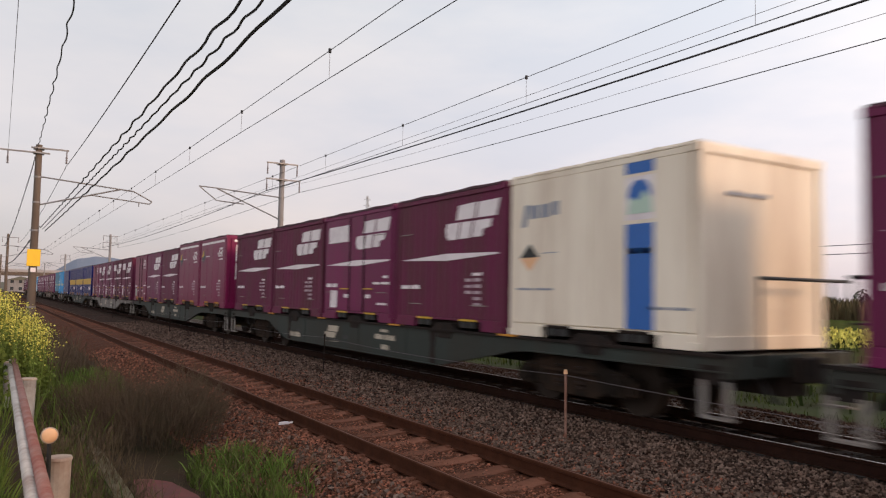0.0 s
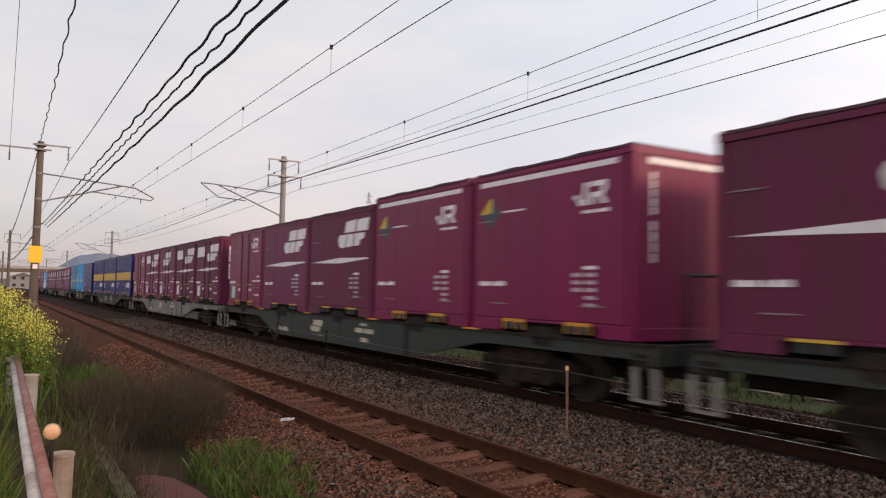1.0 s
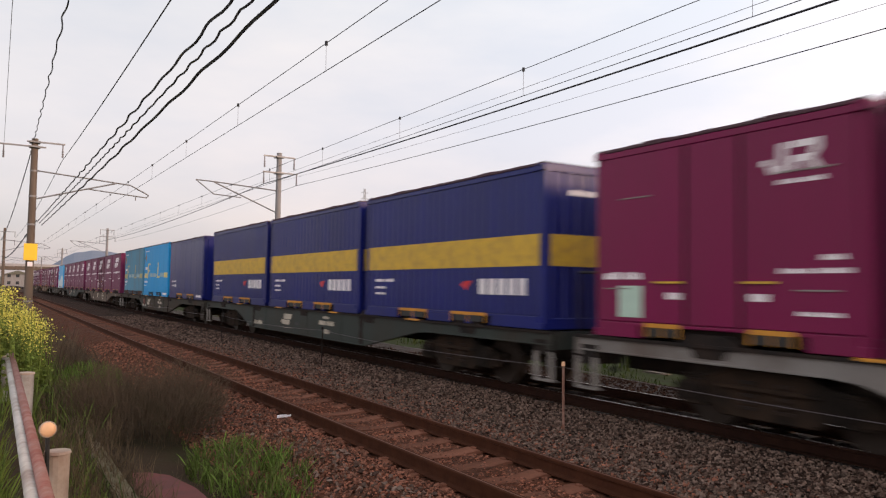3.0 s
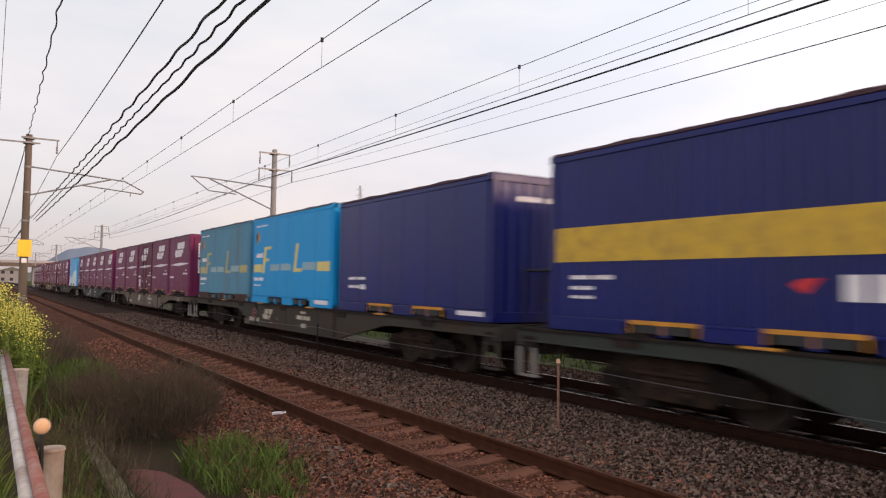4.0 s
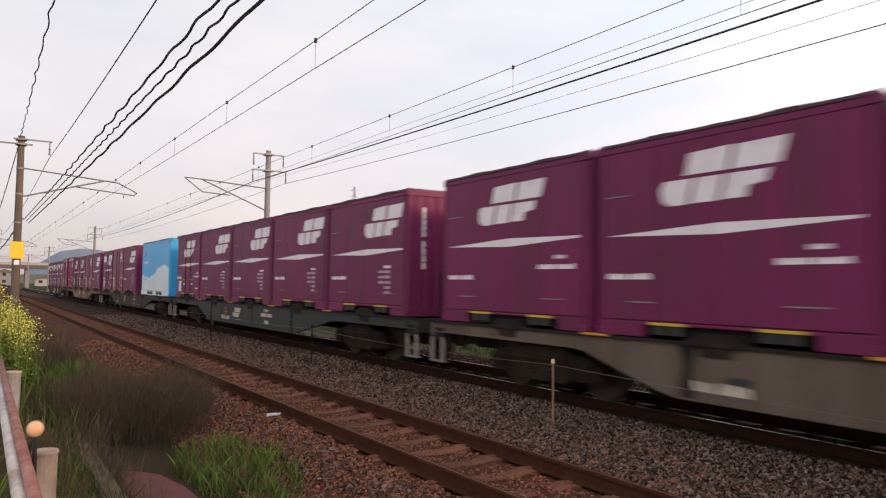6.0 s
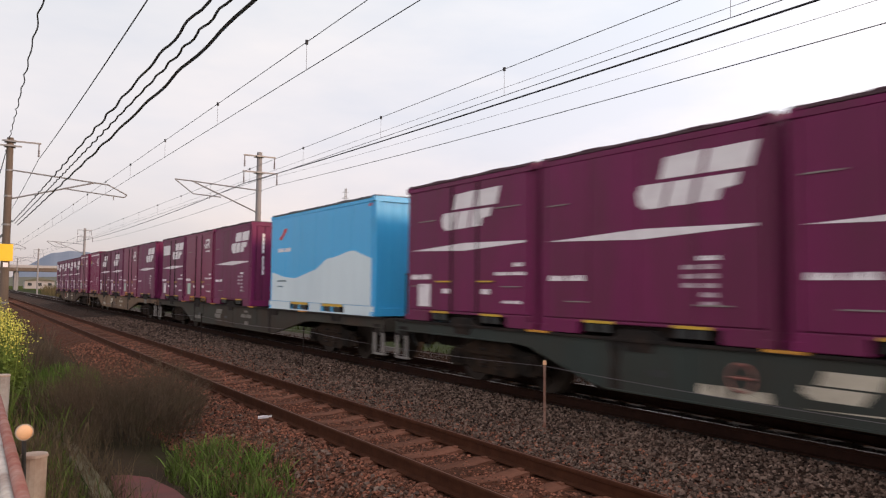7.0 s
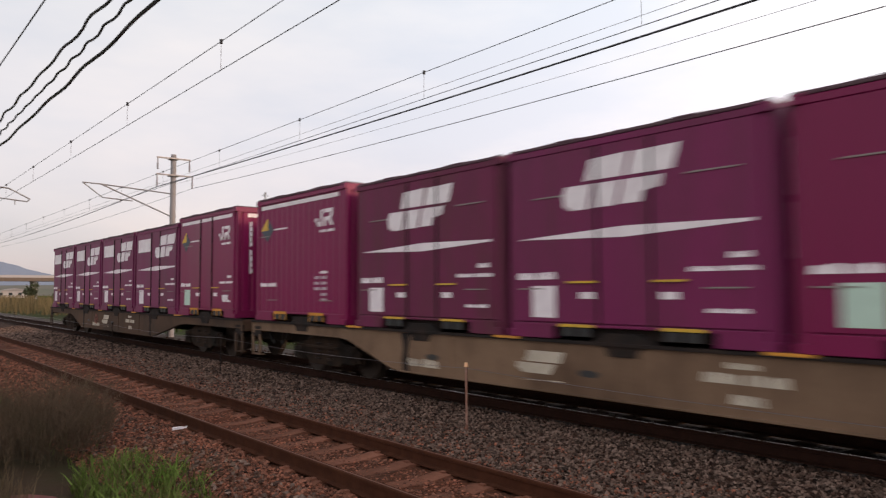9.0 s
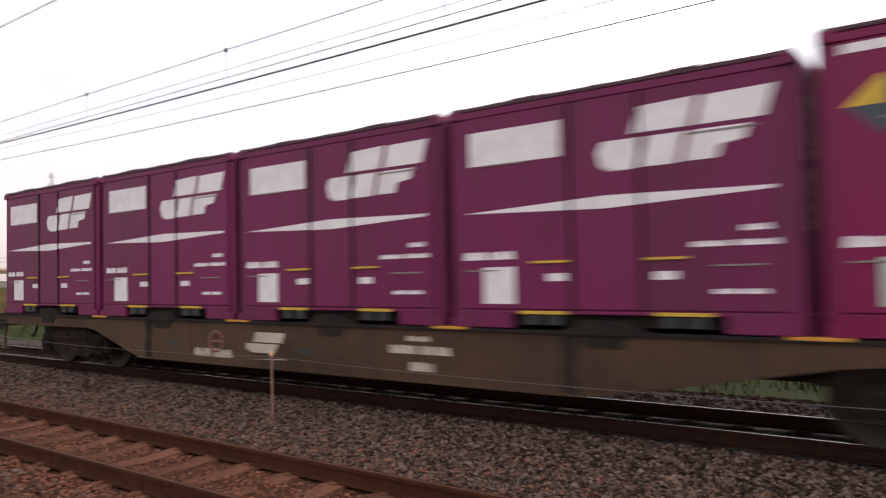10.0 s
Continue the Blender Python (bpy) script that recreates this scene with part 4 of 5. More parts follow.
        for q in (-0.95, 0.95):
            bm = bmesh.new()
            tube(bm, (-0.88, 0, 0), (0.88, 0, 0), 0.08, n=12)
            for sx in (-1, 1):
                tube(bm, (sx * 0.525, 0, 0), (sx * 0.645, 0, 0), 0.43, n=28)
                tube(bm, (sx * 0.50, 0, 0), (sx * 0.525, 0, 0), 0.457, n=28)
                for k in range(3):
                    a = k * math.tau / 3
                    tube(bm, (sx * 0.64, 0.24 * math.cos(a), 0.24 * math.sin(a)), (sx * 0.652, 0.24 * math.cos(a), 0.24 * math.sin(a)), 0.07, n=8)
            ws = part("wheelset", bm, M["wheel"], bogie, "steel wheels on an axle")
            ws.location = (0, q, 0.43)
        bm = bmesh.new()
        box(bm, -0.9, 0.9, -0.25, 0.25, 0.45, 0.66)
        box(bm, -0.62, 0.62, -1.5, 1.5, 0.5, 0.56)
        part("bolster", bm, M["dark_steel"], bogie)
        # steps, end beam, coupler and hose
        for sx in (-1, 1):
            bm = bmesh.new()
            y = sy * 9.74
            for q in (-0.17, 0.17):
                box(bm, sx * 1.20, sx * 1.175, y + q - 0.045, y + q + 0.045, 0.36, 0.78)
            box(bm, sx * 1.21, sx * 1.10, y - 0.21, y + 0.21, 0.345, 0.37)
            step = part("step", bm, M[mat if mat == "wagon_brown" or (belly < 4 and sy < 0) or (mat == "wagon_tan" and sy > 0) else "pale_steel"], root, "worn stirrup step")
            bm = bmesh.new()
            box(bm, sx * 1.195, sx * 1.165, y - 0.215, y + 0.215, 0.74, z0 - 0.12)
            part("step_plate", bm, M["dark_steel"], step)
            bm = bmesh.new()
            tube(bm, (sx * 0.70, sy * 9.90, z0 - 0.12), (sx * 0.70, sy * 9.97, z0 - 0.12), 0.018, n=6)
            tube(bm, (sx * 0.70, sy * 9.97, z0 - 0.13), (sx * 0.70, sy * 9.97, z0 + 0.88), 0.018, n=6)
            part("handrail_post", bm, M["dark_steel"], root)
        bm = bmesh.new()
        tube(bm, (-0.72, sy * 9.97, z0 + 0.88), (1.08, sy * 9.97, z0 + 0.88), 0.022, n=8)
        if sy > 0:
            tube(bm, (-0.72, sy * 9.97, z0 + 0.40), (1.05, sy * 9.97, z0 + 0.40), 0.014, n=6)
        part("handrail", bm, M["black"], root, "dark bar across the wagon's end")
        bm = bmesh.new()
        box(bm, -1.2, 1.2, sy * 9.952, sy * 9.82, z0 - 0.26, z0 - 0.002)
        part("end_beam", bm, M[mat], root)
        bm = bmesh.new()
        box(bm, -0.13, 0.13, sy * 9.7, sy * 10.05, 0.80, 1.02)
        box(bm, -0.2, 0.2, sy * 10.0, sy * 10.19, 0.74, 1.04)
        part("coupler", bm, M["dark_steel"], root, bevel=0.02)
        pts = [(-0.45, sy * (9.72 + 0.3 * math.sin(i / 8 * 1.6)), 0.86 - 0.34 * math.sin(i / 8 * 2.2)) for i in range(9)]
        wire("hose", pts, 0.025, M["black"], root)
    return root


M["wheel"] = material("worn_wheel_steel", (0.042, 0.032, 0.026), 0.65, 0.2, 0.35, 3, 0.15, 30, (0.035, 0.022, 0.015), 0.6, (1, 1, 1), 0.3, 0, 0, 0.2)

KINDS = {"X": lambda: red_tall("rib"), "P": freight_plain, "L": lambda: freight_plain("panel", 1.08), "R": freight_rect, "D": freight_door, "E": lambda: freight_door(1.2), "c": lambda: freight_plain("rib", 1.85, "maroon_dull"), "p": lambda: freight_plain("panel", 1.85, "maroon_dull"), "r": lambda: freight_rect("maroon_dull"), "d": lambda: freight_door(0.98, "maroon_dull"), "T": lambda: red_tall("panel"),
         "U": lambda: red_tall("door"), "J": red_door, "W": white_box, "Y": navy_yellow, "N": navy_plain,
         "S": lambda: blue_liner("sky_blue", "bright sky blue long freight container with yellow blocks"),
         "G": lambda: blue_liner("dull_blue", "faded grimy blue long freight container with yellow blocks"), "V": cyan_wave}
# each wagon: colour, label, containers from the front backwards; '.' an empty place, '-' between long ones
TRAIN = (("wagon_green", "dark green container flat wagon", "PppDP"), ("wagon_green", "dark green container flat wagon", "WcRcc"),
         ("wagon_green", "dark green container flat wagon", "TTpPJ"), ("wagon_grey", "light grey container flat wagon", "rrDRJ"),
         ("wagon_green", "dark green container flat wagon", "YYY"), ("wagon_black", "sooty black-brown container flat wagon with handwheel", "NSG"),
         ("wagon_dusty", "rust-dusted grey container flat wagon", "LLdLL"), ("wagon_green", "dark green container flat wagon with handwheel", "PPPPE"),
         ("wagon_black", "sooty black-brown container flat wagon", "V.PJR"), ("wagon_tan", "dusty tan container flat wagon", "PJDdX"),
         ("wagon_brown", "brown container flat wagon at the tail", "URRRR"))
MOVING = []          # (thing, y at the start)
built = {}


def place(kind, make, y):
    if kind in built:
        ob = copy_thing(built[kind], pose(FAR, y, 0 if kind.startswith("wagon") else DECK))
    else:
        ob = built[kind] = make()
        ob.matrix_basis = pose(FAR, y, 0 if kind.startswith("wagon") else DECK)
    MOVING.append((ob, y))
    return ob


def build_train():
    for k, (mat, label, load) in enumerate(TRAIN):
        s = 5.85 + 20.4 * (k - 1) - (0.6 if k == 0 else 0)
        ring = k in (5, 7, 10)
        place("wagon_" + mat + str(ring), lambda: wagon(mat, label, int(ring)), s + 9.56)
        u = 0.0
        for c in load:
            if len(load) == 3:
                place(c, KINDS[c], s - 0.2 + 3.03 + 6.45 * u)
                u += 1
            elif c == "V":
                place(c, KINDS[c], s + 3.03)
                u += 1
            elif c == ".":
                u += 1
            else:
                place(c, KINDS[c], s + L12 / 2 + 3.85 * u + (0.20 if c == "X" else 0))
                u += 1


TRAVEL = ((0, 0), (0.5, 9.25), (1, 19.32), (1.5, 28.58), (2, 39.05), (2.5, 48.3), (3, 58.2), (3.5, 67.6), (4, 77.4), (4.5, 86.72), (5, 96.45),
          (5.5, 105.6), (6, 115.8), (6.5, 125.1), (7, 135.2), (7.5, 143.8), (8, 154.0), (8.5, 162.95), (9, 173.15), (9.5, 182.4), (10, 191.95))


def motions():
    for ob, y in MOVING:
        z = ob.matrix_basis.translation.z
        walk(ob, [(t, pose(FAR, y - d, z)) for t, d in TRAVEL])
    # the wheels roll: 0.43 m radius, one row a frame
    rolled = [(i / 30, math.degrees(19.2 * i / 30 / 0.43)) for i in range(301)]
    for ob, y in MOVING:
        for child in ob.children_recursive:
            if child.name.startswith("wheelset"):
                x, yy, zz = child.location
                walk(child, [(t, pose(x, yy, zz, a)) for t, a in rolled])


track("near_track", NEAR, 0.0, "rusty railway track on rust-dusted concrete sleepers", False)
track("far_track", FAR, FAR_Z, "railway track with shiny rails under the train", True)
build_train()

# ---- poles, brackets and wires ----
POLE_Y = (30.0, 82.0, 135.0, 188.0)


def insulator(root, x, y, z, drop=0.45):
    bm = bmesh.new()
    tube(bm, (x, y, z), (x, y, z - drop), 0.022, n=6)
    for i in range(3):
        zz = z - drop * (0.45 + 0.2 * i)
        tube(bm, (x, y, zz), (x, y, zz - 0.05), 0.03, 0.042, n=10)
    part("insulator", bm, M["insulator"], root, "brown disc insulator string")


def pole(x, y, top, label, arms, bracket):
    """A concrete line pole with steel arms, insulators and a bracket for the contact wire."""
    root = tagged(new("catenary_pole"), label, "line pole", group="poles beside the railway")
    root.location = (x, y, -0.5)
    o = 0.5
    bm = bmesh.new()
    tube(bm, (0, 0, 0), (0, 0, top + o), 0.150 if x < 5 else 0.135, 0.105, n=16)
    part("shaft", bm, M["brown_concrete" if x < 5 else "concrete"], root, smooth=False)
    for a0, a1, z, hang in arms:
        bm = bmesh.new()
        box(bm, a0, a1, -0.15, -0.10, z + o - 0.026, z + o + 0.026)
        box(bm, -0.17, 0.17, -0.19, 0.19, z + o - 0.03, z + o + 0.03)
        part("crossarm", bm, M["galv"], root)
        for h in hang:
            insulator(root, h, -0.13, z + o - 0.03)
    for p, q, r in bracket:
        bm = bmesh.new()
        tube(bm, (p[0], 0, p[1] + o), (q[0], 0, q[1] + o), r, n=8)
        part("bracket_tube", bm, M["galv"], root)
    for z in (1.0, 3.7, 4.7, 5.6):
        bm = bmesh.new()
        tube(bm, (0, 0, z + o - 0.03), (0, 0, z + o + 0.03), 0.160 - 0.006 * z, n=16)
        part("pole_band", bm, M["galv"], root)
    return root


near_bracket = (((0.1, 5.62), (3.2, 5.36), 0.026), ((3.2, 5.36), (3.86, 5.03), 0.024), ((3.86, 5.03), (3.78, 4.93), 0.022), ((3.78, 4.93), (1.75, 5.10), 0.022), ((0.1, 4.62), (2.75, 5.40), 0.028),
                ((3.4, 4.95), (3.4, 4.80), 0.018))
far_bracket = (((-0.1, 5.62), (-2.7, 5.78), 0.026), ((-2.7, 5.78), (-3.35, 5.80), 0.024), ((-3.35, 5.80), (-2.65, 5.28), 0.022), ((-2.65, 5.28), (-1.55, 5.22), 0.022), ((-0.1, 4.72), (-2.65, 5.76), 0.028),
               ((-2.0, 5.25), (-2.0, 5.12), 0.018))
for i, y in enumerate(POLE_Y):
    p1 = pole(1.26, y, 6.75, "brown weathered concrete line pole with a yellow board" if i == 0 else "brown weathered concrete line pole with steel arms",
              ((-1.9, 0.35, 6.45, (-0.95,)), (-0.25, 0.95, 6.62, (0.88,))) if i == 0 else ((-0.5, 0.9, 6.4, (0.85, -0.45)), (-0.5, 0.9, 5.6, (0.85,))), near_bracket)
    if i == 0:
        bm = bmesh.new()
        box(bm, -0.21, 0.21, -0.235, -0.195, 2.93, 3.52)
        part("board", bm, M["sign_yellow"], p1, "plain yellow board", bevel=0.006)
        bm = bmesh.new()
        box(bm, -0.08, 0.08, -0.225, -0.20, 2.72, 2.88)
        part("plate", bm, M["mark"], p1, "small white plate")
    pole(10.2, y, 7.2, "grey concrete line pole with two steel crossarms", ((-0.70, 0.64, 7.02, (-0.66, 0.60)), (-0.72, 0.76, 6.35, (-0.68, 0.72))), far_bracket)


def sag(x0, y0, z0, x1, y1, z1, dip, n=24):
    out = []
    for i in range(n + 1):
        k = i / n
        out.append((x0 + (x1 - x0) * k, y0 + (y1 - y0) * k, z0 + (z1 - z0) * k - dip * 4 * k * (1 - k)))
    return out


def wavy(pts, amp, length, seed, fine=6):
    rng = random.Random(seed)
    out, run = [], 0.0
    for p, q in zip(pts, pts[1:]):
        d = (Vector(q) - Vector(p)).length
        k = max(2, int(d * fine))
        for i in range(k):
            s = run + d * i / k
            c = Vector(p).lerp(Vector(q), i / k)
            a = amp * (0.75 + 0.35 * math.sin(s * 1.3 + seed))
            out.append((c.x + a * math.cos(s * math.tau / length), c.y, c.z + a * math.sin(s * math.tau / length + rng.uniform(-0.2, 0.2))))
        run += d
    return out


def line(name, pts, r, mat, label, category="wire"):
    return tagged(wire(name, pts, r, M[mat]), label, category)


STEP = [-60.0] + [-20.0] + [3.0 * i - 18 for i in range(40)] + [150.0, 220.0, 400.0]
for x, zm, zc, lb in ((4.36, 5.46, 5.02, "overhead line above the near track"), (8.2, 5.69, 5.20, "overhead line above the far track")):
    cat = tagged(new("overhead_line"), lb, "overhead line")
    wire("messenger_wire", [(x, y, zm) for y in STEP], 0.0065, M["wire"], cat)
    wire("contact_wire", [(x, y, zc) for y in STEP], 0.0065, M["wire"], cat)
    if x > 6:
        wire("auxiliary_wire", [(x + 0.02, y, zc + 0.15) for y in STEP], 0.004, M["wire_grey"], cat)
    for i in range(-5, 22):
        y = 10.75 + 4.78 * i
        hang = wire("dropper", [(x, y, zm), (x, y, zc)], 0.0035, M["wire_grey"], cat)
        bm = bmesh.new()
        tube(bm, (x, y, zm - 0.035), (x, y, zm + 0.03), 0.026, n=8)
        part("clip", bm, M["wire"], cat)

line("feeder_cable", wavy(sag(1.42, 30, 3.80, 1.38, -26, 3.80, 0.09), 0.014, 0.95, 1), 0.0115, "wire", "black bundled feeder cable with loose waves", "cable")
line("feeder_cable", wavy(sag(1.50, 30, 3.76, 1.50, -26, 3.76, 0.09), 0.010, 0.52, 2, 9), 0.010, "wire", "black twisted feeder cable", "cable")
line("feeder_cable", wavy(sag(1.58, 30, 3.70, 1.61, -26, 3.68, 0.08), 0.010, 1.5, 3), 0.0145, "wire", "thick black feeder cable", "cable")
line("feeder_cable", wavy(sag(1.40, 30, 3.85, 1.3, 82, 3.9, 0.3), 0.03, 0.8, 4, 3), 0.02, "wire", "black bundled feeder cable", "cable")
line("twisted_cable", wavy(sag(1.22, 30, 6.70, 0.28, -16, 5.65, 0.42), 0.022, 1.6, 5), 0.013, "wire", "black twisted cable from the pole top", "cable")
line("twisted_cable", wavy(sag(1.20, 30, 6.50, 1.0, 82, 5.6, 0.5), 0.03, 0.8, 6, 3), 0.018, "wire", "black twisted cable beyond the pole", "cable")
line("power_line", sag(2.14, 29.9, 6.05, 1.85, -22, 6.0, 0.42), 0.011, "wire", "plain black power line")
line("power_line", sag(2.14, 29.9, 6.05, 2.14, 82, 5.9, 0.4), 0.011, "wire", "plain black power line")
line("power_line", sag(0.31, 29.9, 5.98, -0.15, -22, 6.2, 0.3), 0.005, "wire_grey", "thin grey power line")
line("power_line", sag(9.52, 29.9, 5.84, 9.48, -22, 5.84, 0.25), 0.018, "wire", "thick black power line on the far poles")
line("power_line", sag(9.52, 29.9, 5.84, 9.5, 82, 5.84, 0.30), 0.016, "wire", "thick black power line on the far poles")
line("power_line", sag(10.2, 29.97, 6.0, 10.2, -22, 6.0, 0.39), 0.004, "wire_grey", "thin grey power line on the far poles")
line("power_line", sag(10.92, 29.9, 5.88, 10.92, -22, 5.88, 0.36), 0.009, "wire", "black power line on the far poles")
line("power_line", sag(10.92, 29.9, 5.88, 10.9, 82, 5.9, 0.25), 0.008, "wire", "black power line on the far poles")

for z in (6.95, 6.2):
    line("far_line", sag(64, -60, z, 58, 300, z, 0.4), 0.035, "wire", "distant dark power line across the fields")

# ---- marker stakes and the rope between the tracks ----
STAKES = ((6.52, -1.3), (6.56, 7.66), (6.72, 16.4), (6.75, 25.2), (6.75, 34.0), (6.75, 42.8), (6.75, 51.6))
for i, (x, y) in enumerate(STAKES):
    st = tagged(new("marker_stake"), "thin rusty steel stake with a pale orange cap" if i < 2 else "thin rusty steel stake standing in ballast", "stake", group="stakes between the tracks")
    st.location = (x, y, -0.35)
    bm = bmesh.new()
    tube(bm, (0, 0, 0), (0.012 * (i % 3 - 1), 0.01, 1.05), 0.018 if i < 2 else 0.014, n=8)
    part("rod", bm, M["stake_rust" if i < 2 else "dark_steel"], st)
    bm = bmesh.new()
    tube(bm, (0.012 * (i % 3 - 1), 0.01, 1.03), (0.012 * (i % 3 - 1), 0.01, 1.085), 0.028, 0.022, n=8)
    part("cap", bm, M["orange" if i < 2 else "dark_steel"], st)
for (xa, ya), (xb, yb) in zip(STAKES, STAKES[1:]):
    line("rope", sag(xa, ya, 0.66, xb, yb, 0.66, 0.07, 14), 0.0035, "wire_grey", "thin grey rope tied between the stakes", "rope")

# ---- loose stones of the ballast ----


def stones(name, areas, mat, label, seed):
    rng = np.random.default_rng(seed)
    octa = np.array([(1, 0, 0), (-1, 0, 0), (0, 1, 0), (0, -1, 0), (0, 0, 1), (0, 0, -1)], float)
    tri = np.array([(0, 2, 4), (2, 1, 4), (1, 3, 4), (3, 0, 4), (2, 0, 5), (1, 2, 5), (3, 1, 5), (0, 3, 5)])
    vs, fs, k = [], [], 0
    for x0, x1, y0, y1, per, size in areas:
        n = int((x1 - x0) * (y1 - y0) * per)
        xs, ys = rng.uniform(x0, x1, n), rng.uniform(y0, y1, n)
        for x, y in zip(xs, ys):
            if abs(abs(x - NEAR) - 0.5665) < 0.085 or abs(abs(x - FAR) - 0.5665) < 0.085:
                continue
            s = size * rng.uniform(0.55, 1.25)
            inside = abs(x - NEAR) < 0.5 or abs(x - FAR) < 0.5
            z = ground_height(x, y) + (rng.uniform(-0.012, 0.008) if inside else rng.uniform(0.0, 0.03))
            v = octa * (s * rng.uniform(0.6, 1.15, 3)) + rng.normal(0, 0.22 * s, (6, 3))
            a, b = rng.uniform(0, math.tau, 2)
            ca, sa, cb, sb = math.cos(a), math.sin(a), math.cos(b), math.sin(b)
            rot = np.array([[ca, -sa, 0], [sa, ca, 0], [0, 0, 1]]) @ np.array([[1, 0, 0], [0, cb, -sb], [0, sb, cb]])
            v = v @ rot.T * (1, 1, 0.8) + (x, y, z)
            vs.append(v)
            fs.append(tri + 6 * k)
            k += 1
    ob = bulk(name, np.concatenate(vs).tolist(), np.concatenate(fs).tolist(), M[mat])
    return tagged(ob, label, "gravel", kind="stuff")


stones("ballast_stones", ((5.05, 7.52, 0.2, 7, 1050, 0.024), (5.05, 7.52, 7, 12, 900, 0.025), (5.05, 7.52, 12, 24, 360, 0.032), (5.05, 7.5, 24, 45, 90, 0.045)), "stone_grey", "loose grey crushed stones between the tracks", 1)
stones("ballast_stones", ((2.3, 3.75, 3.5, 12, 980, 0.0215), (3.8, 4.9, 2, 12, 1000, 0.021), (4.9, 5.3, 2, 14, 480, 0.026), (5.3, 5.9, 1, 24, 300, 0.024), (5.9, 6.6, 1, 24, 110, 0.024), (2.55, 5.1, 12, 26, 170, 0.035)), "stone_rust", "loose rust-stained crushed stones by the near track", 2)
stones("ballast_stones", ((2.5, 3.5, 4.0, 12, 130, 0.034),), "stone_grey", "larger grey stones on the ballast shoulder", 4)
stones("ballast_stones", ((7.7, 9.6, -2, 14, 160, 0.03), (9.6, 12.6, -5, 18, 190, 0.032), (7.6, 10, 14, 30, 60, 0.04)), "stone_dark", "crushed stones at the far track, darkened in colour for the train's shade", 3)

# ---- plants ----


def blades(name, spots, mat, label, category, seed, width=0.006, lean=0.35, bend=0.5):
    """Tufts of narrow leaves: spots of (x, y, z, height)."""
    rng = random.Random(seed)
    vs, fs = [], []
    for x, y, z, h in spots:
        a, l = rng.uniform(0, math.tau), lean * rng.uniform(0.1, 1.0) * h
        dx, dy = math.cos(a), math.sin(a)
        b = rng.uniform(0, math.pi)
        wx, wy = math.cos(b) * width * rng.uniform(0.6, 1.4), math.sin(b) * width
        k = len(vs)
        for f, w in ((0.0, 1.0), (0.45, 0.9), (0.8, 0.6)):
            o = l * (f * (1 - bend) + bend * f * f)
            vs.append((x + dx * o - wx * w, y + dy * o - wy * w, z + h * f))
            vs.append((x + dx * o + wx * w, y + dy * o + wy * w, z + h * f))
        vs.append((x + dx * l, y + dy * l, z + h * (1 - 0.15 * bend)))
        fs += [(k, k + 1, k + 3, k + 2), (k + 2, k + 3, k + 5, k + 4), (k + 4, k + 5, k + 6)]
    return tagged(bulk(name, vs, fs, M[mat]), label, category, kind="stuff")


def spots(n, x0, x1, y0, y1, h0, h1, seed, clump=0.0):
    rng = random.Random(seed)
    out = []
    for _ in range(n):
        x, y = rng.uniform(x0, x1), rng.uniform(y0, y1)
        if clump and noise.noise(Vector((x * clump, y * clump, seed))) < rng.uniform(-0.25, 0.35):
            continue
        out.append((x, y, ground_height(x, y) - 0.02, rng.uniform(h0, h1)))
    return out


def round_spots(n, cx, cy, rx, ry, h0, h1, seed):
    rng = random.Random(seed)
    out = []
    for _ in range(n):
        a, r = rng.uniform(0, math.tau), math.sqrt(rng.random())
        x, y = cx + rx * r * math.cos(a), cy + ry * r * math.sin(a)
        out.append((x, y, ground_height(x, y) - 0.02, rng.uniform(h0, h1) * (1.0 - 0.55 * r * r)))
    return out


blades("grass", [q for q in round_spots(2600, 2.48, 8.2, 0.54, 1.35, 0.04, 0.48, 1) + round_spots(600, 2.62, 7.4, 0.32, 0.7, 0.04, 0.24, 2) if noise.noise(Vector((q[0] * 4.2, q[1] * 3.0, 4))) > -0.02 + 0.3 * (q[3] > 0.36)], "grass", "fresh green grass tuft beside the ballast", "grass", 1, 0.0066, 0.95)
blades("dry_grass", round_spots(420, 2.55, 8.0, 0.8, 1.4, 0.15, 0.55, 21), "straw", "dry stalks in the green grass tuft", "dry grass", 22, 0.002, 0.5)
blades("grass", spots(5200, -1.6, 0.16, 3.6, 11.5, 0.12, 0.42, 3, 1.2), "grass", "tall green grass behind the pipe railing", "grass", 2, 0.005, 0.6)
blades("grass", spots(3000, 0.42, 1.02, 4.6, 10, 0.05, 0.22, 4, 1.6) + spots(1500, -0.6, 1.4, 10, 18, 0.2, 0.6, 8), "leaf", "weeds between railing and ballast", "weeds", 3, 0.006, 0.7)
blades("grass", round_spots(1700, 1.92, 16.9, 0.55, 1.3, 0.25, 0.62, 5) + round_spots(420, 1.45, 13.2, 0.36, 0.6, 0.3, 0.7, 9), "grass", "green weed clump on the verge", "weeds", 4, 0.010)
blades("grass", spots(420, 0.85, 1.25, 5.5, 12, 0.12, 0.40, 31, 1.2), "far_grass", "weeds over the old kerb", "weeds", 33, 0.005, 0.8)
blades("grass", spots(4200, -0.9, 0.18, 2.9, 8.5, 0.15, 0.48, 41), "leaf", "dark green grass close behind the railing", "grass", 42, 0.006, 0.7)
blades("dry_grass", spots(900, 0.55, 1.45, 4.8, 11.5, 0.15, 0.50, 6), "straw", "thin dry stalks among the weeds", "dry grass", 5, 0.0028, 0.7)
blades("grass", spots(500, 2.2, 3.0, 8.5, 13, 0.05, 0.16, 7, 2.0), "leaf", "small weeds growing in the ballast", "weeds", 6, 0.005)
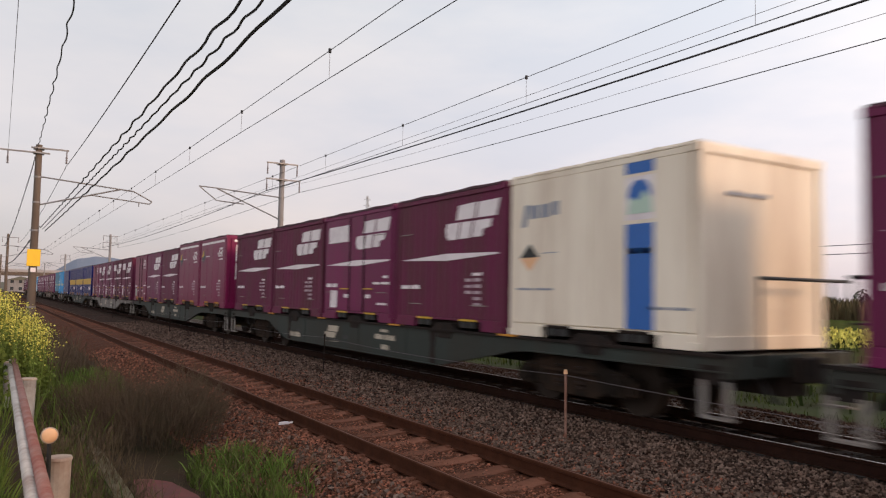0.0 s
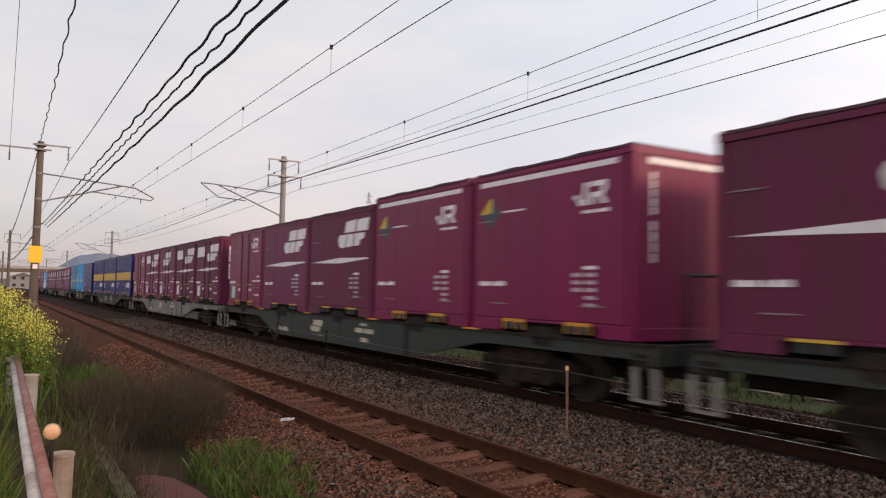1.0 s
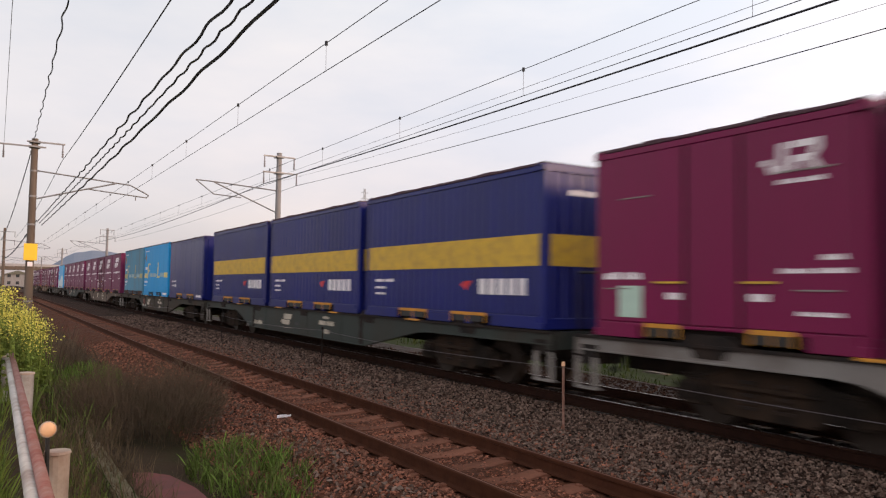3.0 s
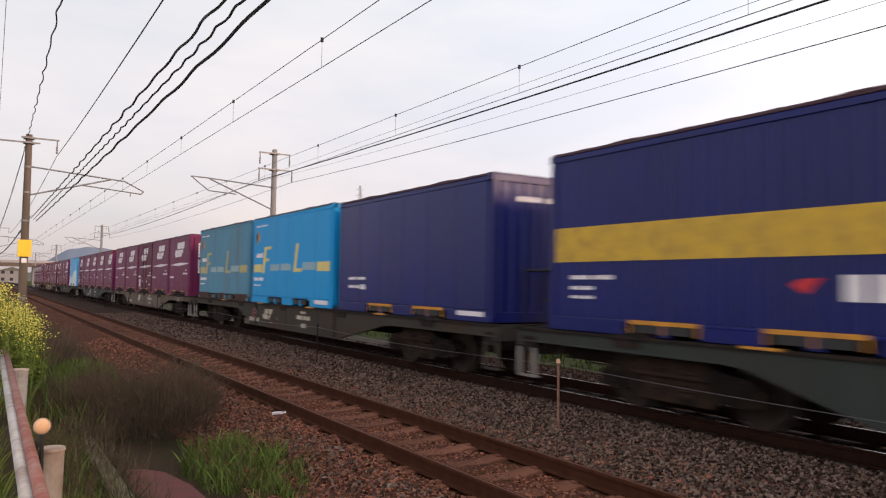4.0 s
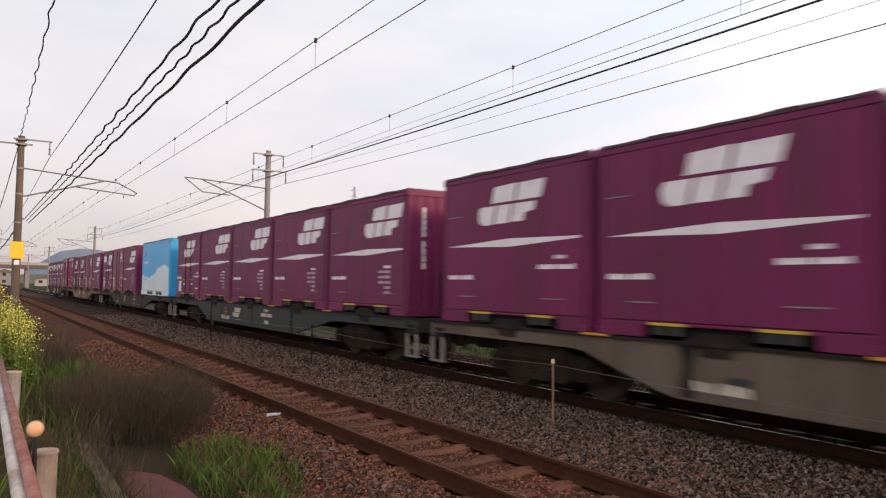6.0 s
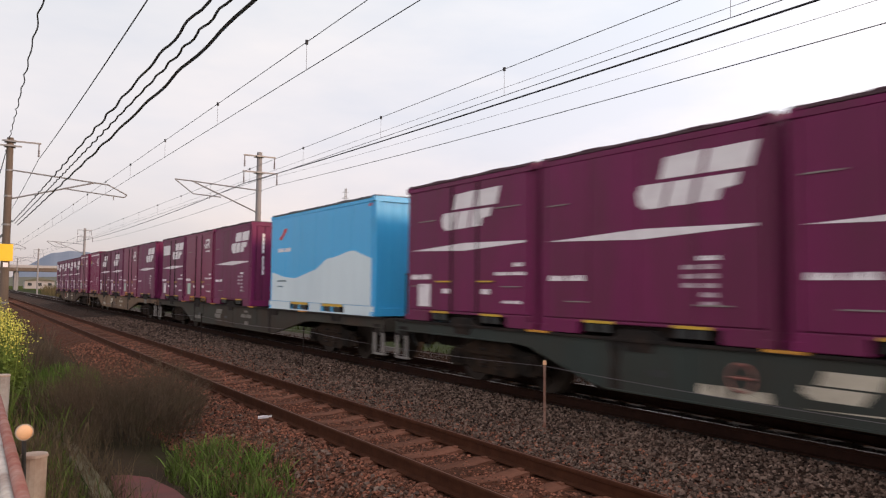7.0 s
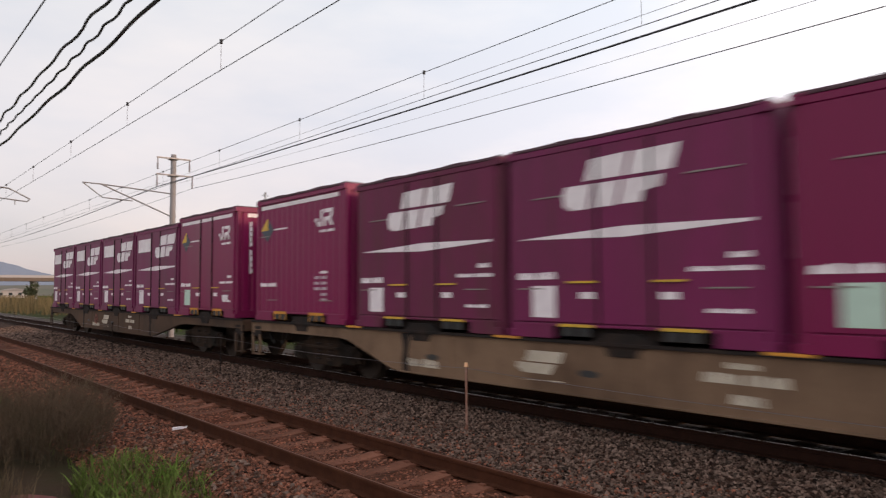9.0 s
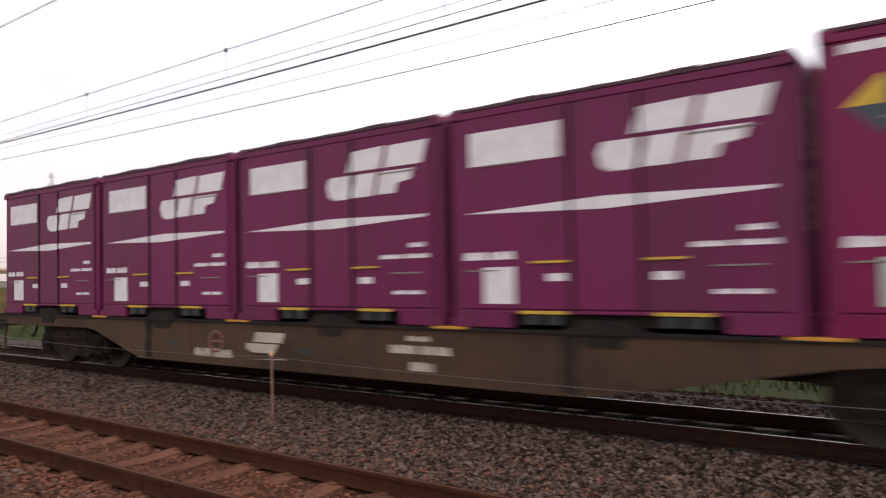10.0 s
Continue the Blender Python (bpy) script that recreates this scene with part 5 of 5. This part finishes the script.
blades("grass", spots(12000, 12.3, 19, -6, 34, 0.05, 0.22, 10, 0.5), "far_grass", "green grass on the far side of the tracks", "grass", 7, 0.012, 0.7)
blades("reeds", spots(22000, 12.5, 36, 44, 160, 0.9, 2.3, 11, 0.05), "reed", "tall dry brown reeds beside the railway", "reeds", 8, 0.035, 0.3)
blades("reeds", spots(6000, 98, 110, -5, 150, 1.2, 3.4, 44, 0.06), "reed", "brown reeds along the far edge of the field", "reeds", 45, 0.20, 0.3)
blades("dry_grass", spots(1600, 0.8, 2.4, 17, 46, 0.25, 0.9, 12, 0.5), "twig", "dry brown weeds along the near track", "dry grass", 9, 0.012, 0.6)


def twig_bush(name, cx, cy, rx, ry, h, n, seed, label):
    """A bush of many thin, dry, forking twigs."""
    rng = random.Random(seed)
    root = tagged(new(name), label, "bush")
    stem, fine = ([], []), ([], [])

    def twig(p, d, length, w, depth):
        vs, fs = stem if depth > 1 else fine
        q = p + d * length
        side_v = d.cross(Vector((rng.uniform(-1, 1), rng.uniform(-1, 1), 0.2))).normalized() * w
        k = len(vs)
        vs.extend((p - side_v, p + side_v, q + side_v * 0.4, q - side_v * 0.4))
        fs.append((k, k + 1, k + 2, k + 3))
        if depth:
            for _ in range(4 if depth == 1 else 3):
                e = (d + Vector((rng.uniform(-0.6, 0.6), rng.uniform(-0.6, 0.6), rng.uniform(-0.25, 0.4)))).normalized()
                twig(p.lerp(q, rng.uniform(0.3, 1.0)), e, length * rng.uniform(0.4, 0.75), w * 0.68, depth - 1)
    for _ in range(n):
        a, r = rng.uniform(0, math.tau), math.sqrt(rng.random())
        x, y = cx + 0.8 * rx * r * math.cos(a), cy + 0.8 * ry * r * math.sin(a)
        d = Vector((0.45 * r * math.cos(a) + rng.uniform(-0.25, 0.25), 0.45 * r * math.sin(a) + rng.uniform(-0.25, 0.25), 1)).normalized()
        twig(Vector((x, y, ground_height(x, y) - 0.03)), d, h * rng.uniform(0.30, 0.60) * (1 - 0.35 * r * r), 0.0042, 3)
    tagged(bulk("branchwork", *stem, M["twig"], root), kind="stuff")
    tagged(bulk("fine_branchwork", *fine, M["twig"], root), kind="stuff")
    return root


twig_bush("dry_bush", 2.0, 10.9, 1.0, 1.2, 1.24, 560, 1, "large dry brown bush of thin bare twigs")
twig_bush("dry_bush", 1.20, 11.8, 0.5, 0.9, 0.75, 180, 2, "dry brown twig bush on the verge")
twig_bush("dry_bush", 0.72, 8.2, 0.28, 1.7, 0.40, 100, 4, "low dead stalks tangled by the railing")
twig_bush("dry_bush", 1.25, 10.0, 0.35, 0.8, 0.5, 90, 5, "low brown twigs before the large bush")
twig_bush("dry_bush", 1.12, 8.6, 0.16, 2.5, 0.36, 130, 6, "dead stalks and vines trailing over the old kerb")
twig_bush("dry_bush", 1.55, 19.5, 0.7, 2.2, 0.95, 200, 3, "dark dry bush beside the near track")


def rape(name, n, x0, x1, y0, y1, height, seed, label, bloom=10, leafy=12):
    """Flowering rape: thin stems, narrow leaves and loose heads of small yellow blossoms."""
    rng = random.Random(seed)
    root = tagged(new(name), label, "flowers")
    sv, sf, bv, bf = [], [], [], []

    def quad(vs, fs, c, s):
        n1 = Vector((rng.uniform(-1, 1), rng.uniform(-1, 1), rng.uniform(-0.3, 1))).normalized()
        u = n1.cross(Vector((0, 0, 1))).normalized() * s
        v = n1.cross(u).normalized() * s * rng.uniform(0.5, 1.0)
        k = len(vs)
        vs.extend((c - u, c - v, c + u, c + v))
        fs.append((k, k + 1, k + 2, k + 3))
    for _ in range(n):
        x, y = rng.uniform(x0, x1), rng.uniform(y0, y1)
        z, h = ground_height(x, y), height(x, y) * rng.uniform(0.72, 1.05)
        top = Vector((x + rng.uniform(-0.1, 0.1), y + rng.uniform(-0.1, 0.1), z + h))
        p = Vector((x, y, z))
        k = len(sv)
        sv.extend((p + Vector((-0.006, 0, 0)), p + Vector((0.006, 0, 0)), top + Vector((0.003, 0, 0)), top - Vector((0.003, 0, 0))))
        sf.append((k, k + 1, k + 2, k + 3))
        for i in range(leafy):
            f = rng.uniform(0.15, 0.9)
            c = p.lerp(top, f) + Vector((rng.uniform(-0.07, 0.07), rng.uniform(-0.07, 0.07), 0))
            quad(sv, sf, c, rng.uniform(0.018, 0.045) * (1.3 - f))
        for i in range(bloom):
            c = top + Vector((rng.gauss(0, 0.06), rng.gauss(0, 0.06), -abs(rng.gauss(0, 0.13))))
            quad(bv, bf, c, rng.uniform(0.010, 0.019))
    bulk("stems_and_leaves", sv, sf, M["leaf"], root)
    bulk("blossoms", bv, bf, M["blossom"], root)
    return root


rape("rape_flowers", 560, -1.6, 0.80, 11.6, 16.0, lambda x, y: 1.70 - 0.45 * max(0.0, x + 0.1) - 0.5 * max(0.0, x - 0.6), 1, "dense yellow-flowering rape plants beside the railing", 26, 30)


def far_rape(name, spots_box, n, seed, label):
    rng = random.Random(seed)
    vs, fs = [], []
    x0, x1, y0, y1 = spots_box
    for _ in range(n):
        x, y = rng.uniform(x0, x1), rng.uniform(y0, y1)
        c = Vector((x, y, ground_height(x, y) + rng.uniform(0.15, 0.75)))
        u = Vector((rng.uniform(-1, 1), rng.uniform(-1, 1), rng.uniform(-0.5, 0.5))).normalized() * 0.10
        v = Vector((rng.uniform(-0.3, 0.3), rng.uniform(-0.3, 0.3), 1)).normalized() * 0.08
        k = len(vs)
        vs.extend((c - u, c - v, c + u, c + v))
        fs.append((k, k + 1, k + 2, k + 3))
    return tagged(bulk(name, vs, fs, M["blossom"]), label, "flowers", kind="stuff")


far_rape("rape_field", (34, 46, 8, 60), 9000, 1, "strip of yellow rape flowers in the field")
far_rape("rape_field", (28, 46, 105, 150), 2500, 2, "yellow rape flowers before the reeds")
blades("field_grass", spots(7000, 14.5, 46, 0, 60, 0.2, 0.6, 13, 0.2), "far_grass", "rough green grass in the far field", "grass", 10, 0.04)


# ---- pipe railing and small things on the verge ----
def railing():
    root = tagged(new("pipe_railing"), "low pipe railing, flaking white paint over rust", "railing")
    bm = bmesh.new()
    tube(bm, (0.292, 2.6, 0.585), (0.352, 12.8, 0.62), 0.036, n=14)
    part("rust_pipe", bm, M["rust_pipe"], root, "rusty red pipe", smooth=True)
    bm = bmesh.new()
    tube(bm, (0.232, 2.6, 0.56), (0.30, 12.8, 0.60), 0.036, n=14)
    part("white_pipe", bm, M["white_pipe"], root, "flaking white pipe", smooth=True)
    for x, y, top, r, mt in ((0.45, 5.65, 0.54, 0.078, "tan_post"), (0.43, 10.1, 0.60, 0.095, "white_pipe"), (0.30, 12.2, 0.62, 0.08, "white_pipe")):
        bm = bmesh.new()
        tube(bm, (x, y, -0.4), (x, y, top), r * 0.86, r, n=16)
        post = part("post", bm, M[mt], root, "stained pale post")
        bm = bmesh.new()
        tube(bm, (x, y, top), (x, y, top + 0.018), r * 1.1, r * 1.02, n=16)
        part("post_cap", bm, M["tan_post"], post)


railing()


def reflector():
    root = tagged(new("reflector_marker"), "round pale orange reflector on a black stake", "reflector")
    bm = bmesh.new()
    tube(bm, (0.40, 5.50, -0.3), (0.372, 5.44, 0.70), 0.013, n=8)
    part("stake", bm, M["black"], root)
    bm = bmesh.new()
    bmesh.ops.create_uvsphere(bm, u_segments=20, v_segments=12, radius=0.046)
    for v in bm.verts:
        v.co.y *= 0.45
        v.co += Vector((0.370, 5.40, 0.745))
    disc = part("disc", bm, M["orange"], root, "pale orange disc", smooth=True)
    bm = bmesh.new()
    n = 20
    for i in range(n):
        a, b = i * math.tau / n, (i + 1) * math.tau / n
        tube(bm, (0.370 + 0.047 * math.cos(a), 5.405, 0.745 + 0.047 * math.sin(a)), (0.370 + 0.047 * math.cos(b), 5.405, 0.745 + 0.047 * math.sin(b)), 0.006, n=6)
    part("rim", bm, M["tan_post"], disc)


reflector()
bm = bmesh.new()
prism(bm, [(1.27, 6.9), (1.86, 6.95), (1.84, 7.6), (1.72, 8.22), (1.55, 8.45), (1.38, 8.52), (1.30, 8.0)], lambda u, v, d: (u, v, -0.36 + d), 0.05)
tagged(part("plank", bm, M["plank"], None, "weathered dull red board lying on the soil", bevel=0.008), "", "board")
bm = bmesh.new()
box(bm, 1.02, 1.20, 5.6, 12.4, -0.45, -0.155)
tagged(part("kerb", bm, M["kerb"], None, "old mossy kerb edging the verge", bevel=0.02), "", "kerb", kind="structure")
bm = bmesh.new()
prism(bm, [(0, 0), (0.11, 0.02), (0.2, -0.01), (0.22, 0.05), (0.1, 0.07), (0.02, 0.05)], lambda u, v, d: (3.52 + u, 10.15 + v, -0.16 + d), 0.035)
tagged(part("litter", bm, M["mark"], None, "small white scrap lying on the ballast", bevel=0.004), "", "litter")

# ---- far background ----


def hill(name, az0, az1, dist, peak, seed, label, mat="hill"):
    rng = random.Random(seed)
    n, m = 60, 10
    vs, fs = [], []
    for i in range(n + 1):
        k = i / n
        a = radians(az0 + (az1 - az0) * k)
        prof = math.sin(math.pi * k) ** 0.6 * (0.72 + 0.28 * math.sin(5.2 * k + seed)) + 0.05 * noise.noise(Vector((k * 14, seed, 0)))
        for j in range(m + 1):
            f = j / m
            d = dist + 500 * f
            vs.append((d * math.sin(a), d * math.cos(a), -3 + max(0.0, prof) * peak * math.sin(min(1.0, f * 1.25) * math.pi / 2)))
    for i in range(n):
        for j in range(m):
            p = i * (m + 1) + j
            fs.append((p, p + m + 1, p + m + 2, p + 1))
    return tagged(bulk(name, vs, fs, M[mat]), label, "hill", kind="structure")


hill("hill", 2.6, 16, 1300, 92, 1, "low wooded hill, blue with haze")
hill("hill", -22, 30, 620, 15, 4, "low hazy brown-green rise beyond the bridge", "ridge")


def overpass():
    root = tagged(new("overpass"), "far concrete road bridge across the railway", "bridge")
    bm = bmesh.new()
    box(bm, -90, 150, 268, 277, 5.4, 6.5)
    part("deck", bm, M["brown_concrete"], root)
    for y in (268.0, 277.0):
        bm = bmesh.new()
        box(bm, -90, 150, y - 0.15, y + 0.15, 6.5, 7.3)
        part("parapet", bm, M["far_wall"], root)
    for x in (-60, -40, -22, -6, 14.5, 30, 48, 66, 84, 104, 126):
        bm = bmesh.new()
        box(bm, x - 0.6, x + 0.6, 269.5, 275.5, -1.2, 5.4)
        part("pier", bm, M["concrete"], root)


overpass()


def house(x, y, w, d, h, roof, wall, rmat, label, rows=1):
    root = tagged(new("house"), label, "building")
    bm = bmesh.new()
    box(bm, x, x + w, y, y + d, -1.0, h)
    part("wall", bm, M[wall], root)
    bm = bmesh.new()
    prism(bm, [(x - 0.5, h), (x + w + 0.5, h), (x + w / 2, h + roof)] if roof else rect(x - 0.2, x + w + 0.2, h, h + 0.4), lambda u, v, dd: (u, y - 0.5 + dd, v), d + 1)
    part("roof", bm, M[rmat], root)
    k = max(2, int(w / 3))
    for r in range(rows):
        for i in range(k):
            bm = bmesh.new()
            xx = x + w * (i + 0.3) / k
            zz = 0.6 + r * 2.8
            box(bm, xx, xx + 0.4 * w / k, y - 0.04, y + 0.02, zz, zz + 1.2)
            part("window", bm, M["window_dark"], root)


house(50, 205, 16, 10, 3.4, 1.8, "far_wall", "far_roof", "far low building with an orange roof")
house(-14, 330, 12, 10, 3.2, 1.2, "far_wall", "concrete", "far pale house beyond the bridge", 2)
house(6, 345, 9, 9, 4.6, 1.6, "concrete", "ridge", "far grey house beyond the bridge", 2)
house(22, 352, 11, 9, 2.6, 1.5, "far_wall", "ridge", "far low white house beyond the bridge")
house(37, 338, 8, 8, 3.0, 1.4, "concrete", "far_roof", "far grey house with a reddish roof")
house(49, 356, 14, 9, 2.4, 1.2, "far_wall", "concrete", "far long pale shed beyond the bridge")


def pylon(x, y, h, label):
    root = tagged(new("pylon"), label, "pylon")
    def at(f, sx, sy):
        w = 2.6 * (1 - f) + 0.35 * f
        return (x + sx * w, y + sy * w, -1 + (h + 1) * f)
    for sx in (-1, 1):
        for sy in (-1, 1):
            bm = bmesh.new()
            tube(bm, at(0, sx, sy), at(1, sx, sy), 0.13, 0.10, n=6)
            part("leg", bm, M["galv"], root)
    for i in range(8):
        bm = bmesh.new()
        f, g = i / 8, (i + 1) / 8
        tube(bm, at(f, -1, -1), at(g, 1, -1), 0.06, n=5)
        tube(bm, at(f, 1, -1), at(g, -1, -1), 0.06, n=5)
        part("brace", bm, M["galv"], root)
    for f, a in ((0.84, 3.0), (0.90, 2.6), (0.96, 2.2)):
        bm = bmesh.new()
        z = -1 + (h + 1) * f
        tube(bm, (x - a, y, z), (x + a, y, z), 0.10, n=6)
        tube(bm, (x - a, y, z), (x, y, z + 1.2), 0.06, n=5)
        tube(bm, (x + a, y, z), (x, y, z + 1.2), 0.06, n=5)
        part("crossarm", bm, M["galv"], root)


pylon(189.5, 402, 60, "far steel lattice power pylon")


def tree_row(name, n, x0, x1, y0, y1, h0, h1, seed):
    rng = random.Random(seed)
    for _ in range(n):
        x, y, h = rng.uniform(x0, x1), rng.uniform(y0, y1), rng.uniform(h0, h1)
        root = tagged(new(name), "far dark green tree at the field's edge", "tree", group="trees beyond the fields")
        bm = bmesh.new()
        tube(bm, (x, y, -1.2), (x, y, h * 0.6), 0.22, 0.08, n=7)
        for i in range(4):
            a = rng.uniform(0, math.tau)
            tube(bm, (x, y, h * (0.25 + 0.08 * i)), (x + math.cos(a) * h * 0.25, y + math.sin(a) * h * 0.25, h * (0.5 + 0.1 * i)), 0.08, 0.03, n=5)
        part("trunk", bm, M["bark"], root)
        vs, fs = [], []
        lobes = [(rng.gauss(0, 0.2) * h, rng.gauss(0, 0.2) * h, h * rng.uniform(0.35, 0.85), h * rng.uniform(0.14, 0.26)) for _ in range(8)]
        for _ in range(420):
            lx, ly, lz, lr = rng.choice(lobes)
            d = Vector((rng.gauss(0, 1), rng.gauss(0, 1), rng.gauss(0, 0.8))).normalized() * lr * rng.uniform(0.5, 1.05)
            c = Vector((x + lx, y + ly, lz - 0.6)) + d
            u = Vector((rng.uniform(-1, 1), rng.uniform(-1, 1), rng.uniform(-1, 1))).normalized() * 0.045 * h
            v = u.cross(Vector((rng.uniform(-1, 1), rng.uniform(-1, 1), rng.uniform(-1, 1)))).normalized() * 0.04 * h
            k = len(vs)
            vs.extend((c - u, c - v, c + u, c + v))
            fs.append((k, k + 1, k + 2, k + 3))
        bulk("crown", vs, fs, M["tree"], root)


tree_row("tree", 70, 112, 150, 8, 130, 3.0, 4.8, 5)
tree_row("tree", 14, 30, 120, 225, 262, 3.0, 5.5, 6)
tree_row("tree", 8, -50, -8, 90, 220, 3.5, 6.0, 7)
motions()
